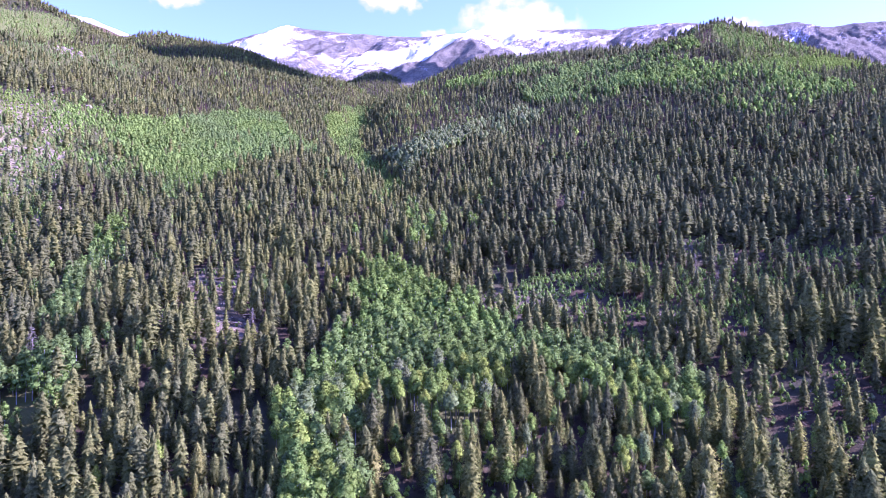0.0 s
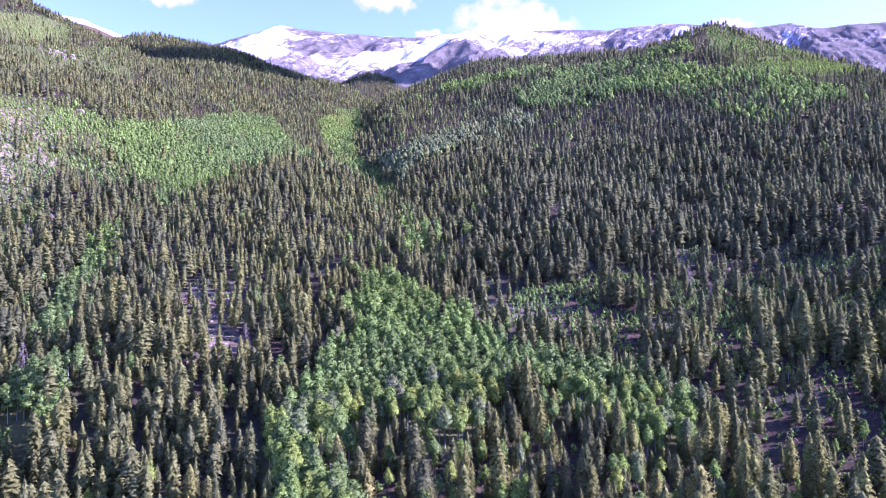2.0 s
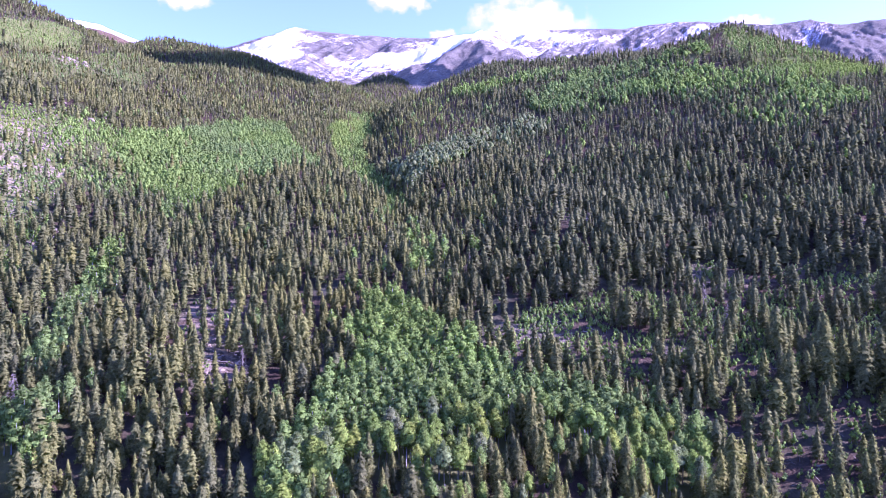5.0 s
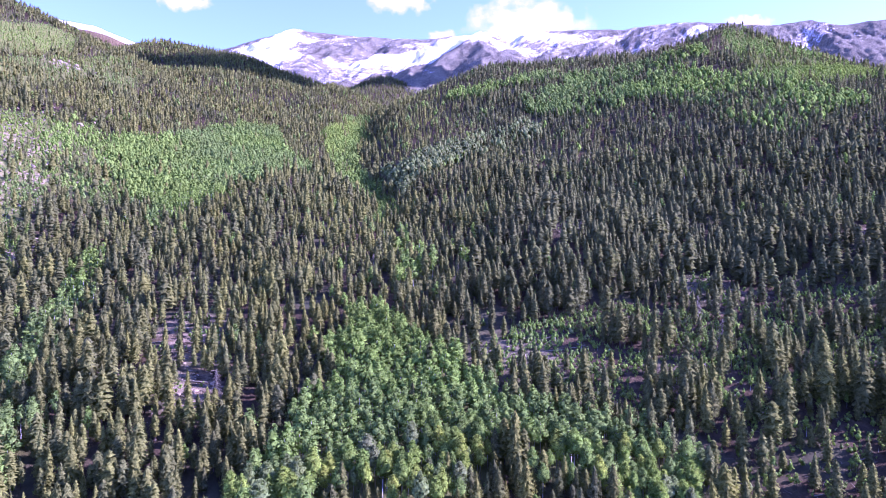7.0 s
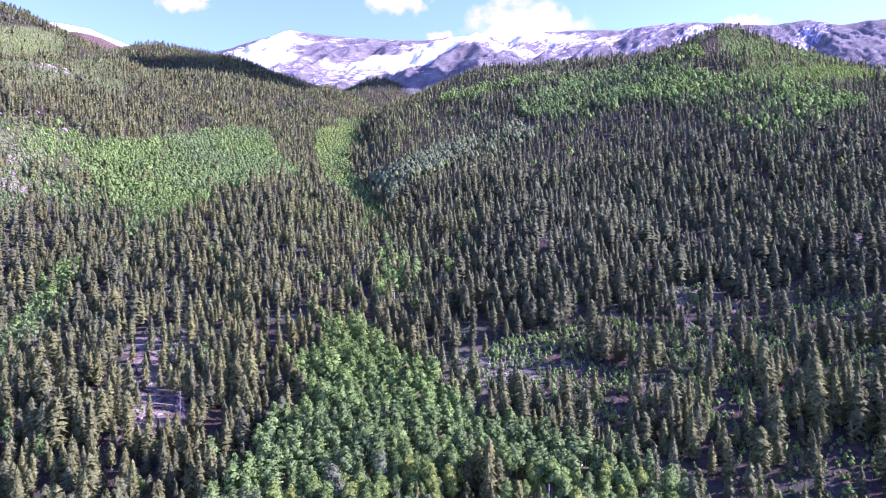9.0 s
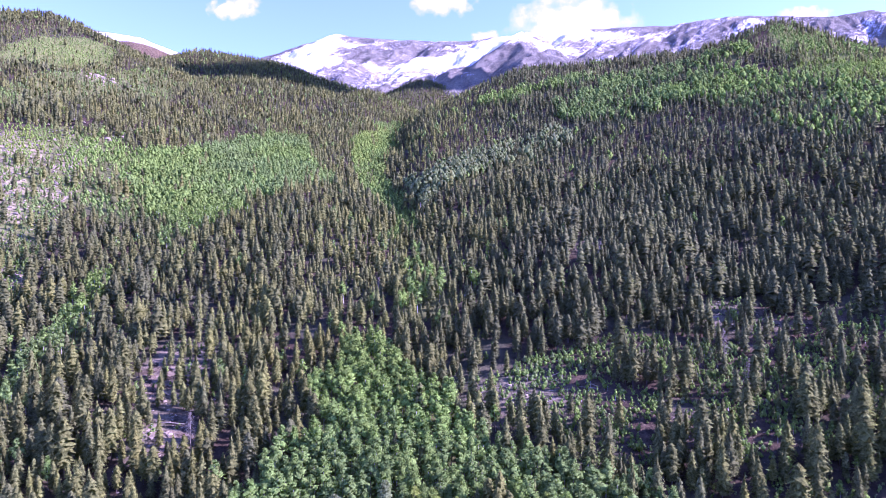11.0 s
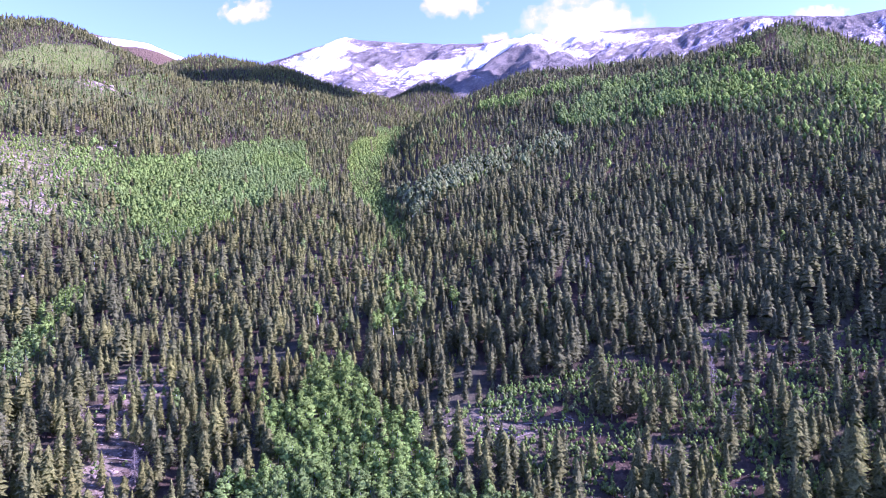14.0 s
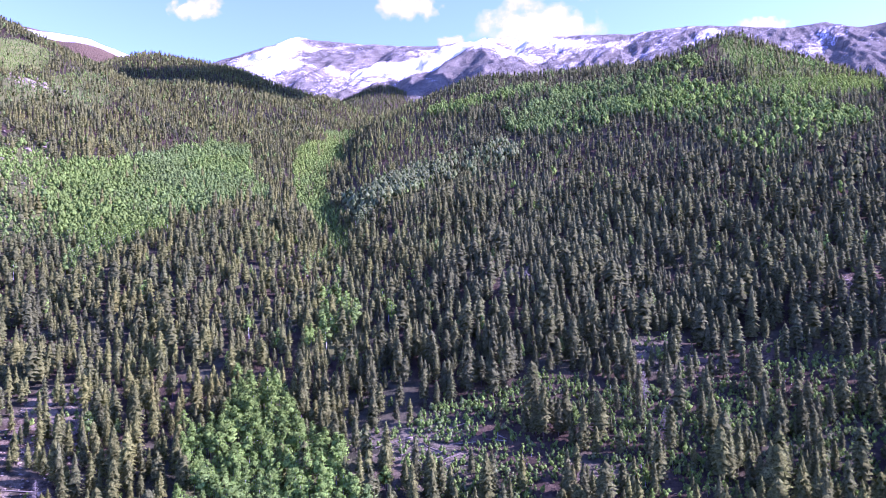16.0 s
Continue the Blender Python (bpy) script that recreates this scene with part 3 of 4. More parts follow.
def leafed(pieces, rng, middle=None, lift=0.22, rough=0.0):
    """Joins the pieces; foliage takes its shading from the crown's rounded form rather than from each spray."""
    v, f, s = gather(pieces)
    axis = np.stack([0 * v[:, 0], 0 * v[:, 0], np.clip(v[:, 2] - 0.5 * np.hypot(v[:, 0], v[:, 1]), 0, 2)], -1)
    n = v - (axis if middle is None else middle)
    n = n / (np.linalg.norm(n, axis=1, keepdims=True) + 1e-6)
    at = 0
    for pv, pf, slot in pieces:
        k = slice(at, at + len(pv))
        if slot == 1 and len(pv) > 5:
            own = pv - pv.mean(0)
            n[k] = 0.45 * n[k] + 0.55 * own / (np.linalg.norm(own, axis=1, keepdims=True) + 1e-6) if middle is not None else n[k]
        elif slot == 1:
            n[k] += rng.normal(0, 0.22, 3)
        if slot == 1 and rough and len(pv) > 4:
            n[k] += rng.normal(0, rough, (len(pv), 3))
        at += len(pv)
    n[s_of(f, s, len(v))] += (0, 0, lift)
    n = n / (np.linalg.norm(n, axis=1, keepdims=True) + 1e-6)
    face = np.cross(v[f[:, 1]] - v[f[:, 0]], v[f[:, 2]] - v[f[:, 0]])
    back = (face * n[f].sum(1)).sum(1) < 0
    f = np.where(back[:, None], f[:, ::-1], f)
    return v, f, s, n


def s_of(f, s, count):
    """Which corners belong to foliage."""
    m = np.zeros(count, bool)
    m[f[s == 1].ravel()] = True
    return m


def girth(u, plump):
    """How wide a conifer's crown is from its foot (u = 0) to its tip (1)."""
    cone = (1 - u) ** 0.8 * min(1, 0.7 + 2.2 * u)
    dome = math.sqrt(max(0, 1 - (1.6 * u - 0.6) ** 2)) if u > 0.375 else 0.78 + 0.58 * u
    return (1 - plump) * cone + plump * dome * 0.95


def tufts(count, slim, plump, low, size, rise, fan, rng):
    """Needle tufts scattered over the crown, each a folded kite that stands up (rise above 0) or droops."""
    out = []
    for k in range(count):
        u = 1 - (1 - (k + rng.uniform(0, 1)) / count) ** 0.62
        h = low + (1 - low) * u
        r = slim * girth(u, plump) * rng.uniform(0.78, 1.14) + 0.012
        a = k * 2.39996 + rng.uniform(-0.7, 0.7)
        way = np.array([math.cos(a), math.sin(a), 0])
        side = np.array([-way[1], way[0], rng.uniform(-0.35, 0.35)])
        up = np.array([0, 0, 1.0])
        long = size * (0.65 + 0.35 * (1 - u)) * rng.uniform(0.75, 1.3)
        droop = rise + rng.uniform(-0.3, 0.3)
        inner, outer = r - 0.45 * long * (0.35 + abs(droop)), r + 0.25 * long * (0.35 + abs(droop))
        foot = way * max(0.0, inner) + up * (h - 0.5 * droop * long)
        tip = way * outer + up * (h + 0.55 * droop * long)
        face = way * 0.75 + up * 0.5
        wide = side * long * 0.40
        j = rng.uniform(0.75, 1.3, 4)
        mid = foot * 0.45 + tip * 0.55
        crest = mid + face * 0.16 * long
        out.append((np.array([foot, crest, tip, mid + wide * j[0] - face * 0.12 * long * j[2], mid - wide * j[1] - face * 0.12 * long * j[3]]), fan, 1))
    return out


FAN_SMALL = np.array([(0, 3, 2), (0, 2, 4)])


def skirts(tiers, sides, slim, plump, low, rng):
    """Tiers of boughs, each a star-shaped skirt with uneven points."""
    out = []
    for k in range(tiers):
        u = k / tiers
        z0 = low + (1 - low) * u
        z1 = low + (1 - low) * min(1.0, u + 1.7 / tiers) + (0.03 if k == tiers - 1 else 0)
        a = (np.arange(sides) + rng.uniform(-0.25, 0.25, sides)) * 6.283 / sides + rng.uniform(0, 6)
        r = slim * girth(u, plump) * np.where(np.arange(sides) % 2, 0.64, 1.08) * rng.uniform(0.8, 1.22, sides)
        drop = rng.uniform(-0.5, 0.6, sides) / tiers * (1 - low) - 0.3 * (r - slim * girth(u, plump))
        rim = np.stack([np.cos(a) * r, np.sin(a) * r, z0 + drop], -1)
        v = np.concatenate([rim, [(0.1 * slim * rng.normal() * (1 - u), 0.1 * slim * rng.normal() * (1 - u), z1)]])
        out.append((v, [(s, (s + 1) % sides, sides) for s in range(sides)], 1))
    return out


def conifer(seed, tiers, boughs, count, size, slim, plump, fan, sides):
    """A spruce (plump 0) to pine (plump 1): a trunk, tiers of boughs and needle tufts all over them."""
    rng = np.random.default_rng(seed)
    pieces = []
    low = rng.uniform(0.04, 0.10) + 0.15 * plump
    if sides:
        bend = rng.uniform(-0.012, 0.012, 2)
        pieces.append((*tube([(0, 0, -0.03), (bend[0], bend[1], 0.45), (0, 0, 0.97)], (0.014, 0.010, 0.002), sides), 0))
    pieces += skirts(tiers, boughs, slim * (0.82 if count > 500 else 0.9 if count > 100 else 1.06), plump, low, rng)
    if count:
        pieces += tufts(count, slim, plump, low, size, -0.35 if plump < 0.2 else 0.5, fan, rng)
    return leafed(pieces, rng, None, 0.22 if count else 0.35, 0.34 if count else 0.18)


def blob_points(count, rng):
    """Directions spread evenly over a ball."""
    k = np.arange(count) + 0.5
    z = 1 - 2 * k / count
    a = k * 2.39996 + rng.uniform(0, 6)
    r = np.sqrt(1 - z * z)
    return np.stack([r * np.cos(a), r * np.sin(a), z], -1)


ICO_V = np.array([(-0.526, 0, 0.851), (0.526, 0, 0.851), (-0.526, 0, -0.851), (0.526, 0, -0.851), (0, 0.851, 0.526), (0, 0.851, -0.526),
                  (0, -0.851, 0.526), (0, -0.851, -0.526), (0.851, 0.526, 0), (-0.851, 0.526, 0), (0.851, -0.526, 0), (-0.851, -0.526, 0)])
ICO_F = np.array([(0, 1, 4), (0, 4, 9), (9, 4, 5), (4, 8, 5), (4, 1, 8), (8, 1, 10), (8, 10, 3), (5, 8, 3), (5, 3, 2), (2, 3, 7),
                  (7, 3, 10), (7, 10, 6), (7, 6, 11), (11, 6, 0), (0, 6, 1), (6, 10, 1), (9, 11, 0), (9, 2, 11), (9, 5, 2), (7, 11, 2)])


OCTA_V = np.array([(1, 0, 0), (0, 1, 0), (-1, 0, 0), (0, -1, 0), (0, 0, 1), (0, 0, -1)], float)
OCTA_F = np.array([(0, 1, 4), (1, 2, 4), (2, 3, 4), (3, 0, 4), (1, 0, 5), (2, 1, 5), (3, 2, 5), (0, 3, 5)])


def leaf_clump(at, size, leaves, leaf, rng, core=True):
    """A clump of foliage: an uneven dense heart with leaf sprays standing off it."""
    pieces = []
    if core == "slim":
        pieces.append((at + OCTA_V * (size * 0.8, size * 0.8, size * 1.35) * rng.uniform(0.75, 1.2, (6, 1)), OCTA_F, 1))
    elif core:
        pieces.append((at + ICO_V * size * 0.64 * rng.uniform(0.65, 1.2, (12, 1)), ICO_F, 1))
    if leaves:
        d = blob_points(leaves, rng)
        c = at + d * size * rng.uniform(0.68, 1.12, (leaves, 1))
        n = d + rng.normal(0, 0.45, (leaves, 3)) + np.array([0, 0, 0.25])
        n /= np.linalg.norm(n, axis=1, keepdims=True)
        t = np.cross(n, rng.normal(0, 1, (leaves, 3)))
        t /= np.linalg.norm(t, axis=1, keepdims=True) + 1e-9
        b = np.cross(n, t)
        s = leaf * rng.uniform(0.6, 1.3, (leaves, 1))
        quad = np.stack([c - t * s, c - b * s * 0.6, c + t * s, c + b * s * 0.75], 1)
        pieces += [(q, np.array([[0, 1, 2], [0, 2, 3]]), 1) for q in quad]
    return pieces


def aspen(seed, clumps, leaves, leaf, sides, low=0.36, slim=0.15, core=True):
    """An aspen: a pale bare stem, thin limbs and a tall oval crown of leaf clumps."""
    rng = np.random.default_rng(seed)
    pieces = []
    lean = rng.uniform(-0.025, 0.025, 2)
    if sides:
        tv, tf = tube([(0, 0, -0.03), (lean[0], lean[1], 0.4), (lean[0] * 1.5, lean[1] * 1.5, 0.9)], (0.0125, 0.010, 0.003), sides)
        pieces.append((tv, tf, 0))
    for k in range(clumps):
        u = (k + 0.5) / clumps
        z = low + (0.95 - low) * u
        wide = slim * min(1.0, 0.62 + 1.5 * u) * (1 - 0.72 * max(0.0, u - 0.25) ** 1.2 / 0.71)
        a = k * 2.4 + rng.uniform(-0.5, 0.5)
        off = wide * rng.uniform(0.15, 0.75) * (0 if u > 0.88 else 1)
        at = np.array([lean[0] * 1.3 + math.cos(a) * off, lean[1] * 1.3 + math.sin(a) * off, z])
        size = wide * rng.uniform(0.62, 0.95)
        if sides > 3:
            lv, lf = tube([(lean[0], lean[1], z - 0.12), at], (0.005, 0.002), 3)
            pieces.append((lv, lf, 0))
        pieces += leaf_clump(at, size, leaves, leaf, rng, core)
    return leafed(pieces, rng, np.array([lean[0], lean[1], 0.62]) * np.ones(3), 0.55)


PLUMP = (0.08, 0.35, 0.72)
WIDTH = (0.178, 0.170, 0.185)
CONIFERS = [[conifer(k, 15, 16, 620, 0.040, WIDTH[k % 3], PLUMP[k % 3], FAN_SMALL, 6) for k in range(9)],
            [conifer(20 + k, 13, 13, 160, 0.050, WIDTH[k % 3], PLUMP[k % 3], FAN_SMALL, 3) for k in range(9)],
            [conifer(40 + k, 11, 10, 0, 0.080, WIDTH[k % 3], PLUMP[k % 3] * 0.9, FAN_SMALL, 0) for k in range(9)],
            [conifer(60 + k, 6, 6, 0, 0.11, WIDTH[k % 3] * 0.95, PLUMP[k % 3] * 0.7, FAN_SMALL, 0) for k in range(9)],
            [conifer(60 + k, 3, 4, 0, 0, WIDTH[k % 3], PLUMP[k % 3] * 0.6, FAN_SMALL, 0) for k in range(9)]]
ASPENS = [[aspen(k, 17, 36, 0.021, 6, 0.42 + 0.04 * (k % 3), 0.165) for k in range(8)],
          [aspen(20 + k, 9, 22, 0.029, 3, 0.38 + 0.03 * (k % 3), 0.175) for k in range(8)],
          [aspen(40 + k, 5, 9, 0.050, 3, 0.34, 0.21) for k in range(8)],
          [aspen(60 + k, 3, 3, 0.07, 0, 0.22, 0.27, "slim") for k in range(8)],
          [aspen(60 + k, 3, 1, 0.09, 0, 0.22, 0.28, "slim") for k in range(8)]]
YOUNG = [aspen(80 + k, 4, 5, 0.07, 3, 0.16, 0.21, "slim") for k in range(6)]


# ---- where the trees stand ----
def plant(x0, x1, y0, y1, step, seed, leafy):
    """Conifers or aspens on a jittered grid: place, height, turn and tint of each."""
    rng = np.random.default_rng(seed)
    gx, gy = np.meshgrid(np.arange(x0, x1, step), np.arange(y0, y1, step * 0.87))
    gx = gx + (np.arange(gx.shape[0])[:, None] % 2) * step * 0.5
    x, y = (gx + rng.uniform(-0.45, 0.45, gx.shape) * step).ravel(), (gy + rng.uniform(-0.45, 0.45, gx.shape) * step).ravel()
    keep = (x > -0.9 * y - 45) & (x < 0.72 * y + 45)
    x, y = x[keep], y[keep]
    # the slopes that fall away behind the crests stay bare of trees
    s = np.hypot(x, y)
    here = ground(x, y)
    keep = (ground(x + 25 * x / s, y + 25 * y / s) - here > -4) | (here > ground(x - 30 * x / s, y - 30 * y / s))
    x, y = x[keep], y[keep]
    n = len(x)
    share, cover, size, young = np.full(n, 0.02), np.full(n, 0.95), np.full(n, 10.0), np.full(n, 0.03)
    for outline, a, c, h, low in STANDS:
        m = inside(x, y, outline, 9.0)
        share[m], cover[m], size[m], young[m] = a, c, h, low
    copse = fbm(x, y, 55, 81, 3)
    share = np.where((share > 0.5) & (share < 0.9), np.clip(share + 1.5 * (copse - 0.5), 0.15, 1), share)
    cover = cover - 0.6 * np.clip((fbm(0.8 * x + 0.6 * y, 0.8 * y - 0.6 * x, 30, 85, 4) - 0.63) * 6, 0, 1) * (share < 0.5)
    for kx, ky, r in GAPS:
        cover = np.where(np.hypot(x - kx, y - ky) < r, 0, cover)
    u = rng.uniform(0, 1, (5, n))
    keep = u[0] < cover * (share if leafy else 1 - share)
    if leafy:
        tall = np.where(u[3] < young, 2.2 + 2.8 * u[2], size * (0.80 + 0.52 * u[2]))
    else:
        tall = (12.2 + 1.8 * np.clip(x / 60, 0, 1)) * (0.56 + 0.50 * u[2] + 0.42 * u[2] ** 6) * (0.80 + 0.40 * fbm(x, y, 60, 91, 2))
        tall = np.where(u[3] < 0.5 * young, 4 + 4 * u[2], tall) * np.where((x < -120) & (y > 700), 0.85, 1.0) * np.where((x > -60) & (y > 600), 0.78, 1.0) 
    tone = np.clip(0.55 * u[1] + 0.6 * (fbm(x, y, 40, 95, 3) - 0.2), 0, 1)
    # right slope: spruce for pine, toned darker and bluer to paint in haze
    hazy_spruce = np.clip((x - 0.02 * y + 30) / 80 + 1.4 * (fbm(x, y, 90, 97, 3) - 0.5), 0, 1) * np.clip((y - 250) / 60, 0, 1)
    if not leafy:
        tone = np.clip(tone * (1 - 0.7 * hazy_spruce), 0, 1)
    if leafy:
        tone = np.clip(0.18 + 0.3 * u[1] + 1.5 * (fbm(x, y, 75, 98, 3) - 0.47), 0.16, 0.52)
        tone = np.where(inside(x, y, PALE_GROVE), 0.1 * u[1], tone)
    for outline in (VALLEY_STRIP, GREEN_CORNER, HILL_MEADOW):
        tone = np.where(inside(x, y, outline), np.clip(tone + 0.2, 0, 1), tone)
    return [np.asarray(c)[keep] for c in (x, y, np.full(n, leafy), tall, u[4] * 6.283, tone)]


def forest(name, kinds, x, y, tall, turn, tone, materials, label, category, high=ground):
    """Many trees joined into one mesh."""
    rng = np.random.default_rng(len(x))
    pick = rng.integers(0, len(kinds), len(x))
    z = high(x, y)
    wide = rng.uniform(0.92, 1.3, len(x))
    V, F, S, T, N, n = [], [], [], [], [], 0
    for k, (v, f, s, nv) in enumerate(kinds):
        i = np.nonzero(pick == k)[0]
        if not len(i):
            continue
        c, d = np.cos(turn[i]), np.sin(turn[i])
        w, h = (tall[i] * wide[i])[:, None], tall[i][:, None]
        vx = (v[None, :, 0] * c[:, None] - v[None, :, 1] * d[:, None]) * w + x[i][:, None]
        vy = (v[None, :, 0] * d[:, None] + v[None, :, 1] * c[:, None]) * w + y[i][:, None]
        vz = v[None, :, 2] * h + z[i][:, None]
        V.append(np.stack([vx, vy, vz], -1).reshape(-1, 3))
        F.append((f[None] + (n + np.arange(len(i)) * len(v))[:, None, None]).reshape(-1, 3))
        S.append(np.tile(s, len(i)))
        T.append(np.repeat(tone[i], len(v)))
        N.append(np.stack([nv[None, :, 0] * c[:, None] - nv[None, :, 1] * d[:, None], nv[None, :, 0] * d[:, None] + nv[None, :, 1] * c[:, None], nv[None, :, 2] + 0 * c[:, None]], -1).reshape(-1, 3))
        n += len(i) * len(v)
    ob = new(name, mesh_of(name, np.concatenate(V), np.concatenate(F), materials, np.concatenate(S), {"tone": np.concatenate(T)}, True, np.concatenate(N)))
    return tagged(ob, label, category, kind="stuff")


def part(name, me, parent, label=""):
    ob = new(name, me)
    ob.parent = parent
    return tagged(ob, label)


def single(name, kind, materials, label, category, group):
    """One tree as a thing of its own, one metre high: trunk and crown."""
    v, f, s, nv = kind
    base = new(name)
    tagged(base, label, category, group)
    for slot, what in ((0, "trunk"), (1, "crown")):
        used, flat = np.unique(f[s == slot], return_inverse=True)
        part(what, mesh_of(what, v[used], flat.reshape(-1, 3), [materials[slot]], None, None, True, nv[used]), base)
    return base


patches = [plant(-260, 230, 125, 250, 4.6, 4, False), plant(-420, 330, 250, 410, 5.3, 5, False), plant(-620, 480, 410, 640, 6.1, 6, False), plant(-1250, -120, 640, 1500, 5.3, 7, False), plant(-120, 920, 640, 1500, 6.3, 12, False),
           plant(-420, 330, 130, 410, 4.2, 8, True), plant(-620, 480, 410, 640, 4.3, 9, True), plant(-1250, 920, 640, 1500, 4.4, 10, True)]
x, y, leafy, tall, turn, tone = [np.concatenate(c) for c in zip(*patches)]
order = np.argsort(np.hypot(x - 42, y - 45))
x, y, leafy, tall, turn, tone = [c[order] for c in (x, y, leafy, tall, turn, tone)]
reach = np.hypot(x - 42, y - 45)
rank = np.zeros(len(x), int)
front = (np.abs(x + 5) < 115) & (y > 150)
for flag in (True, False):
    m = (leafy == flag) & front & (tall > 5.6)
    rank[m] = np.arange(1, m.sum() + 1)
alone = (rank > 0) & (rank <= 290)
bands = [(0, 315), (315, 540), (540, 860), (860, 5000)]
names = ("near slope", "middle slopes", "far hillsides", "upper hills")
for (lo, hi), lod, where in zip(bands, (1, 2, 3, 4), names):
    m = (reach >= lo) & (reach < hi) & ~alone
    a, b = m & ~leafy, m & leafy & ((tall >= 5.6) | (lod > 2))
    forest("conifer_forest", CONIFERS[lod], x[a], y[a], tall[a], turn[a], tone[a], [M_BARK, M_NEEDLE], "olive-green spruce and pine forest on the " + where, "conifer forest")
    forest("aspen_grove", ASPENS[lod], x[b], y[b], tall[b], turn[b], tone[b], [M_WHITE_BARK, M_LEAF], "fresh green aspen groves on the " + where, "aspen grove")

m = leafy & (tall < 5.6) & (reach < 560) & ~alone
forest("young_aspens", YOUNG, x[m], y[m], tall[m], turn[m], tone[m], [M_WHITE_BARK, M_LEAF], "low young aspens with pale green leaves on open ground", "aspen grove")
spruces = [single("conifer", k, (M_BARK, M_NEEDLE_ONE), "olive-green conifer with drooping branches on the slope", "conifer", "conifers of the near slope") for k in CONIFERS[0]]
poplars = [single("aspen", k, (M_WHITE_BARK, M_LEAF_ONE), "fresh green aspen with a bare white trunk", "aspen", "aspens of the near slope") for k in ASPENS[0]]
used = set()
pick = np.random.default_rng(77)
for i in np.nonzero(alone)[0]:
    kinds = poplars if leafy[i] else spruces
    k = int(pick.integers(0, len(kinds)))
    w = tall[i] * pick.uniform(0.9, 1.35)
    m = pose(x[i], y[i], float(ground(x[i], y[i])), 0, 0, math.degrees(turn[i])) @ Matrix.Diagonal((w, w, tall[i], 1))
    if (id(kinds), k) in used:
        ob = copy_thing(kinds[k], m)
    else:
        ob = kinds[k]
        used.add((id(kinds), k))
    ob.matrix_basis = m
    if not leafy[i] and tall[i] > 13:
        ob["label"] = "tall dark olive conifer rising over its neighbours"
    elif leafy[i] and tall[i] > 15:
        ob["label"] = "tall pale green aspen with a long white trunk"

# low growth on the open slopes, and the trees on the far knoll
def low_growth(seed):
    rng = np.random.default_rng(seed)
    return aspen(seed + 100, 2, 5, 0.12, 0, 0.12, rng.uniform(0.3, 0.42), "slim")


SHRUBS = [low_growth(k) for k in range(6)]
rng = np.random.default_rng(21)
sx, sy = np.meshgrid(np.arange(-400, 330, 1.75), np.arange(140, 440, 1.75))
sx, sy = (sx + rng.uniform(-1.4, 1.4, sx.shape)).ravel(), (sy + rng.uniform(-1.4, 1.4, sy.shape)).ravel()
want = np.full(len(sx), 0.05)
for outline, aspens, cover, size, young in STANDS:
    if young > 0.2:
        want[inside(sx, sy, outline)] = 0.85 if aspens > 0.5 else 0.3
want = want * np.clip(3.2 * fbm(sx, sy, 12, 25, 2) - 0.6, 0, 1)
keep = (rng.uniform(0, 1, len(sx)) < want) & (sx > -0.9 * sy - 45) & (sx < 0.72 * sy + 45)
sx, sy = sx[keep], sy[keep]
forest("shrubs", SHRUBS, sx, sy, rng.uniform(1.2, 3.4, len(sx)), rng.uniform(0, 6.28, len(sx)), rng.uniform(0.0, 0.6, len(sx)), [M_BARK, M_LEAF], "pale green shrubs and aspen suckers on the open slope", "shrubs")
fx, fy = np.meshgrid(np.arange(-820, 580, 4.4), np.arange(440, 1120, 4.4))
fx, fy = (fx + rng.uniform(-2.2, 2.2, fx.shape)).ravel(), (fy + rng.uniform(-2.2, 2.2, fy.shape)).ravel()
want = np.zeros(len(fx))
for outline, chance in ((GRASS_SHOULDER, 0.85), (HILL_MEADOW, 0.9), (ROCKY_SLOPE, 0.75), (GREEN_BAND, 0.7)):
    want[inside(fx, fy, outline)] = chance
want = want * np.clip(3.0 * fbm(fx, fy, 26, 29, 3) - 0.75, 0, 1)
keep = rng.uniform(0, 1, len(fx)) < want
fx, fy = fx[keep], fy[keep]
forest("shrubs", ASPENS[4], fx, fy, rng.uniform(1.4, 3.6, len(fx)), rng.uniform(0, 6.28, len(fx)), rng.uniform(0.2, 1.0, len(fx)), [M_BARK, M_LEAF], "low olive-green shrubs on the high open slopes", "shrubs")
kx, ky = np.meshgrid(np.arange(-330, 20, 6.5), np.arange(1620, 2120, 6.5))
kx, ky = (kx + rng.uniform(-4, 4, kx.shape)).ravel(), (ky + rng.uniform(-4, 4, ky.shape)).ravel()
keep = (rng.uniform(0, 1, len(kx)) < 0.8) & (knoll_height(kx, ky) < 622) & (knoll_height(kx, ky) > ground(kx, ky))
kx, ky = kx[keep], ky[keep]
forest("conifer_forest", CONIFERS[4], kx, ky, rng.uniform(8, 15, len(kx)), kx * 7, rng.uniform(0, 0.6, len(kx)), [M_BARK, M_NEEDLE], "dark conifer forest on the far knoll", "conifer forest", knoll_height)


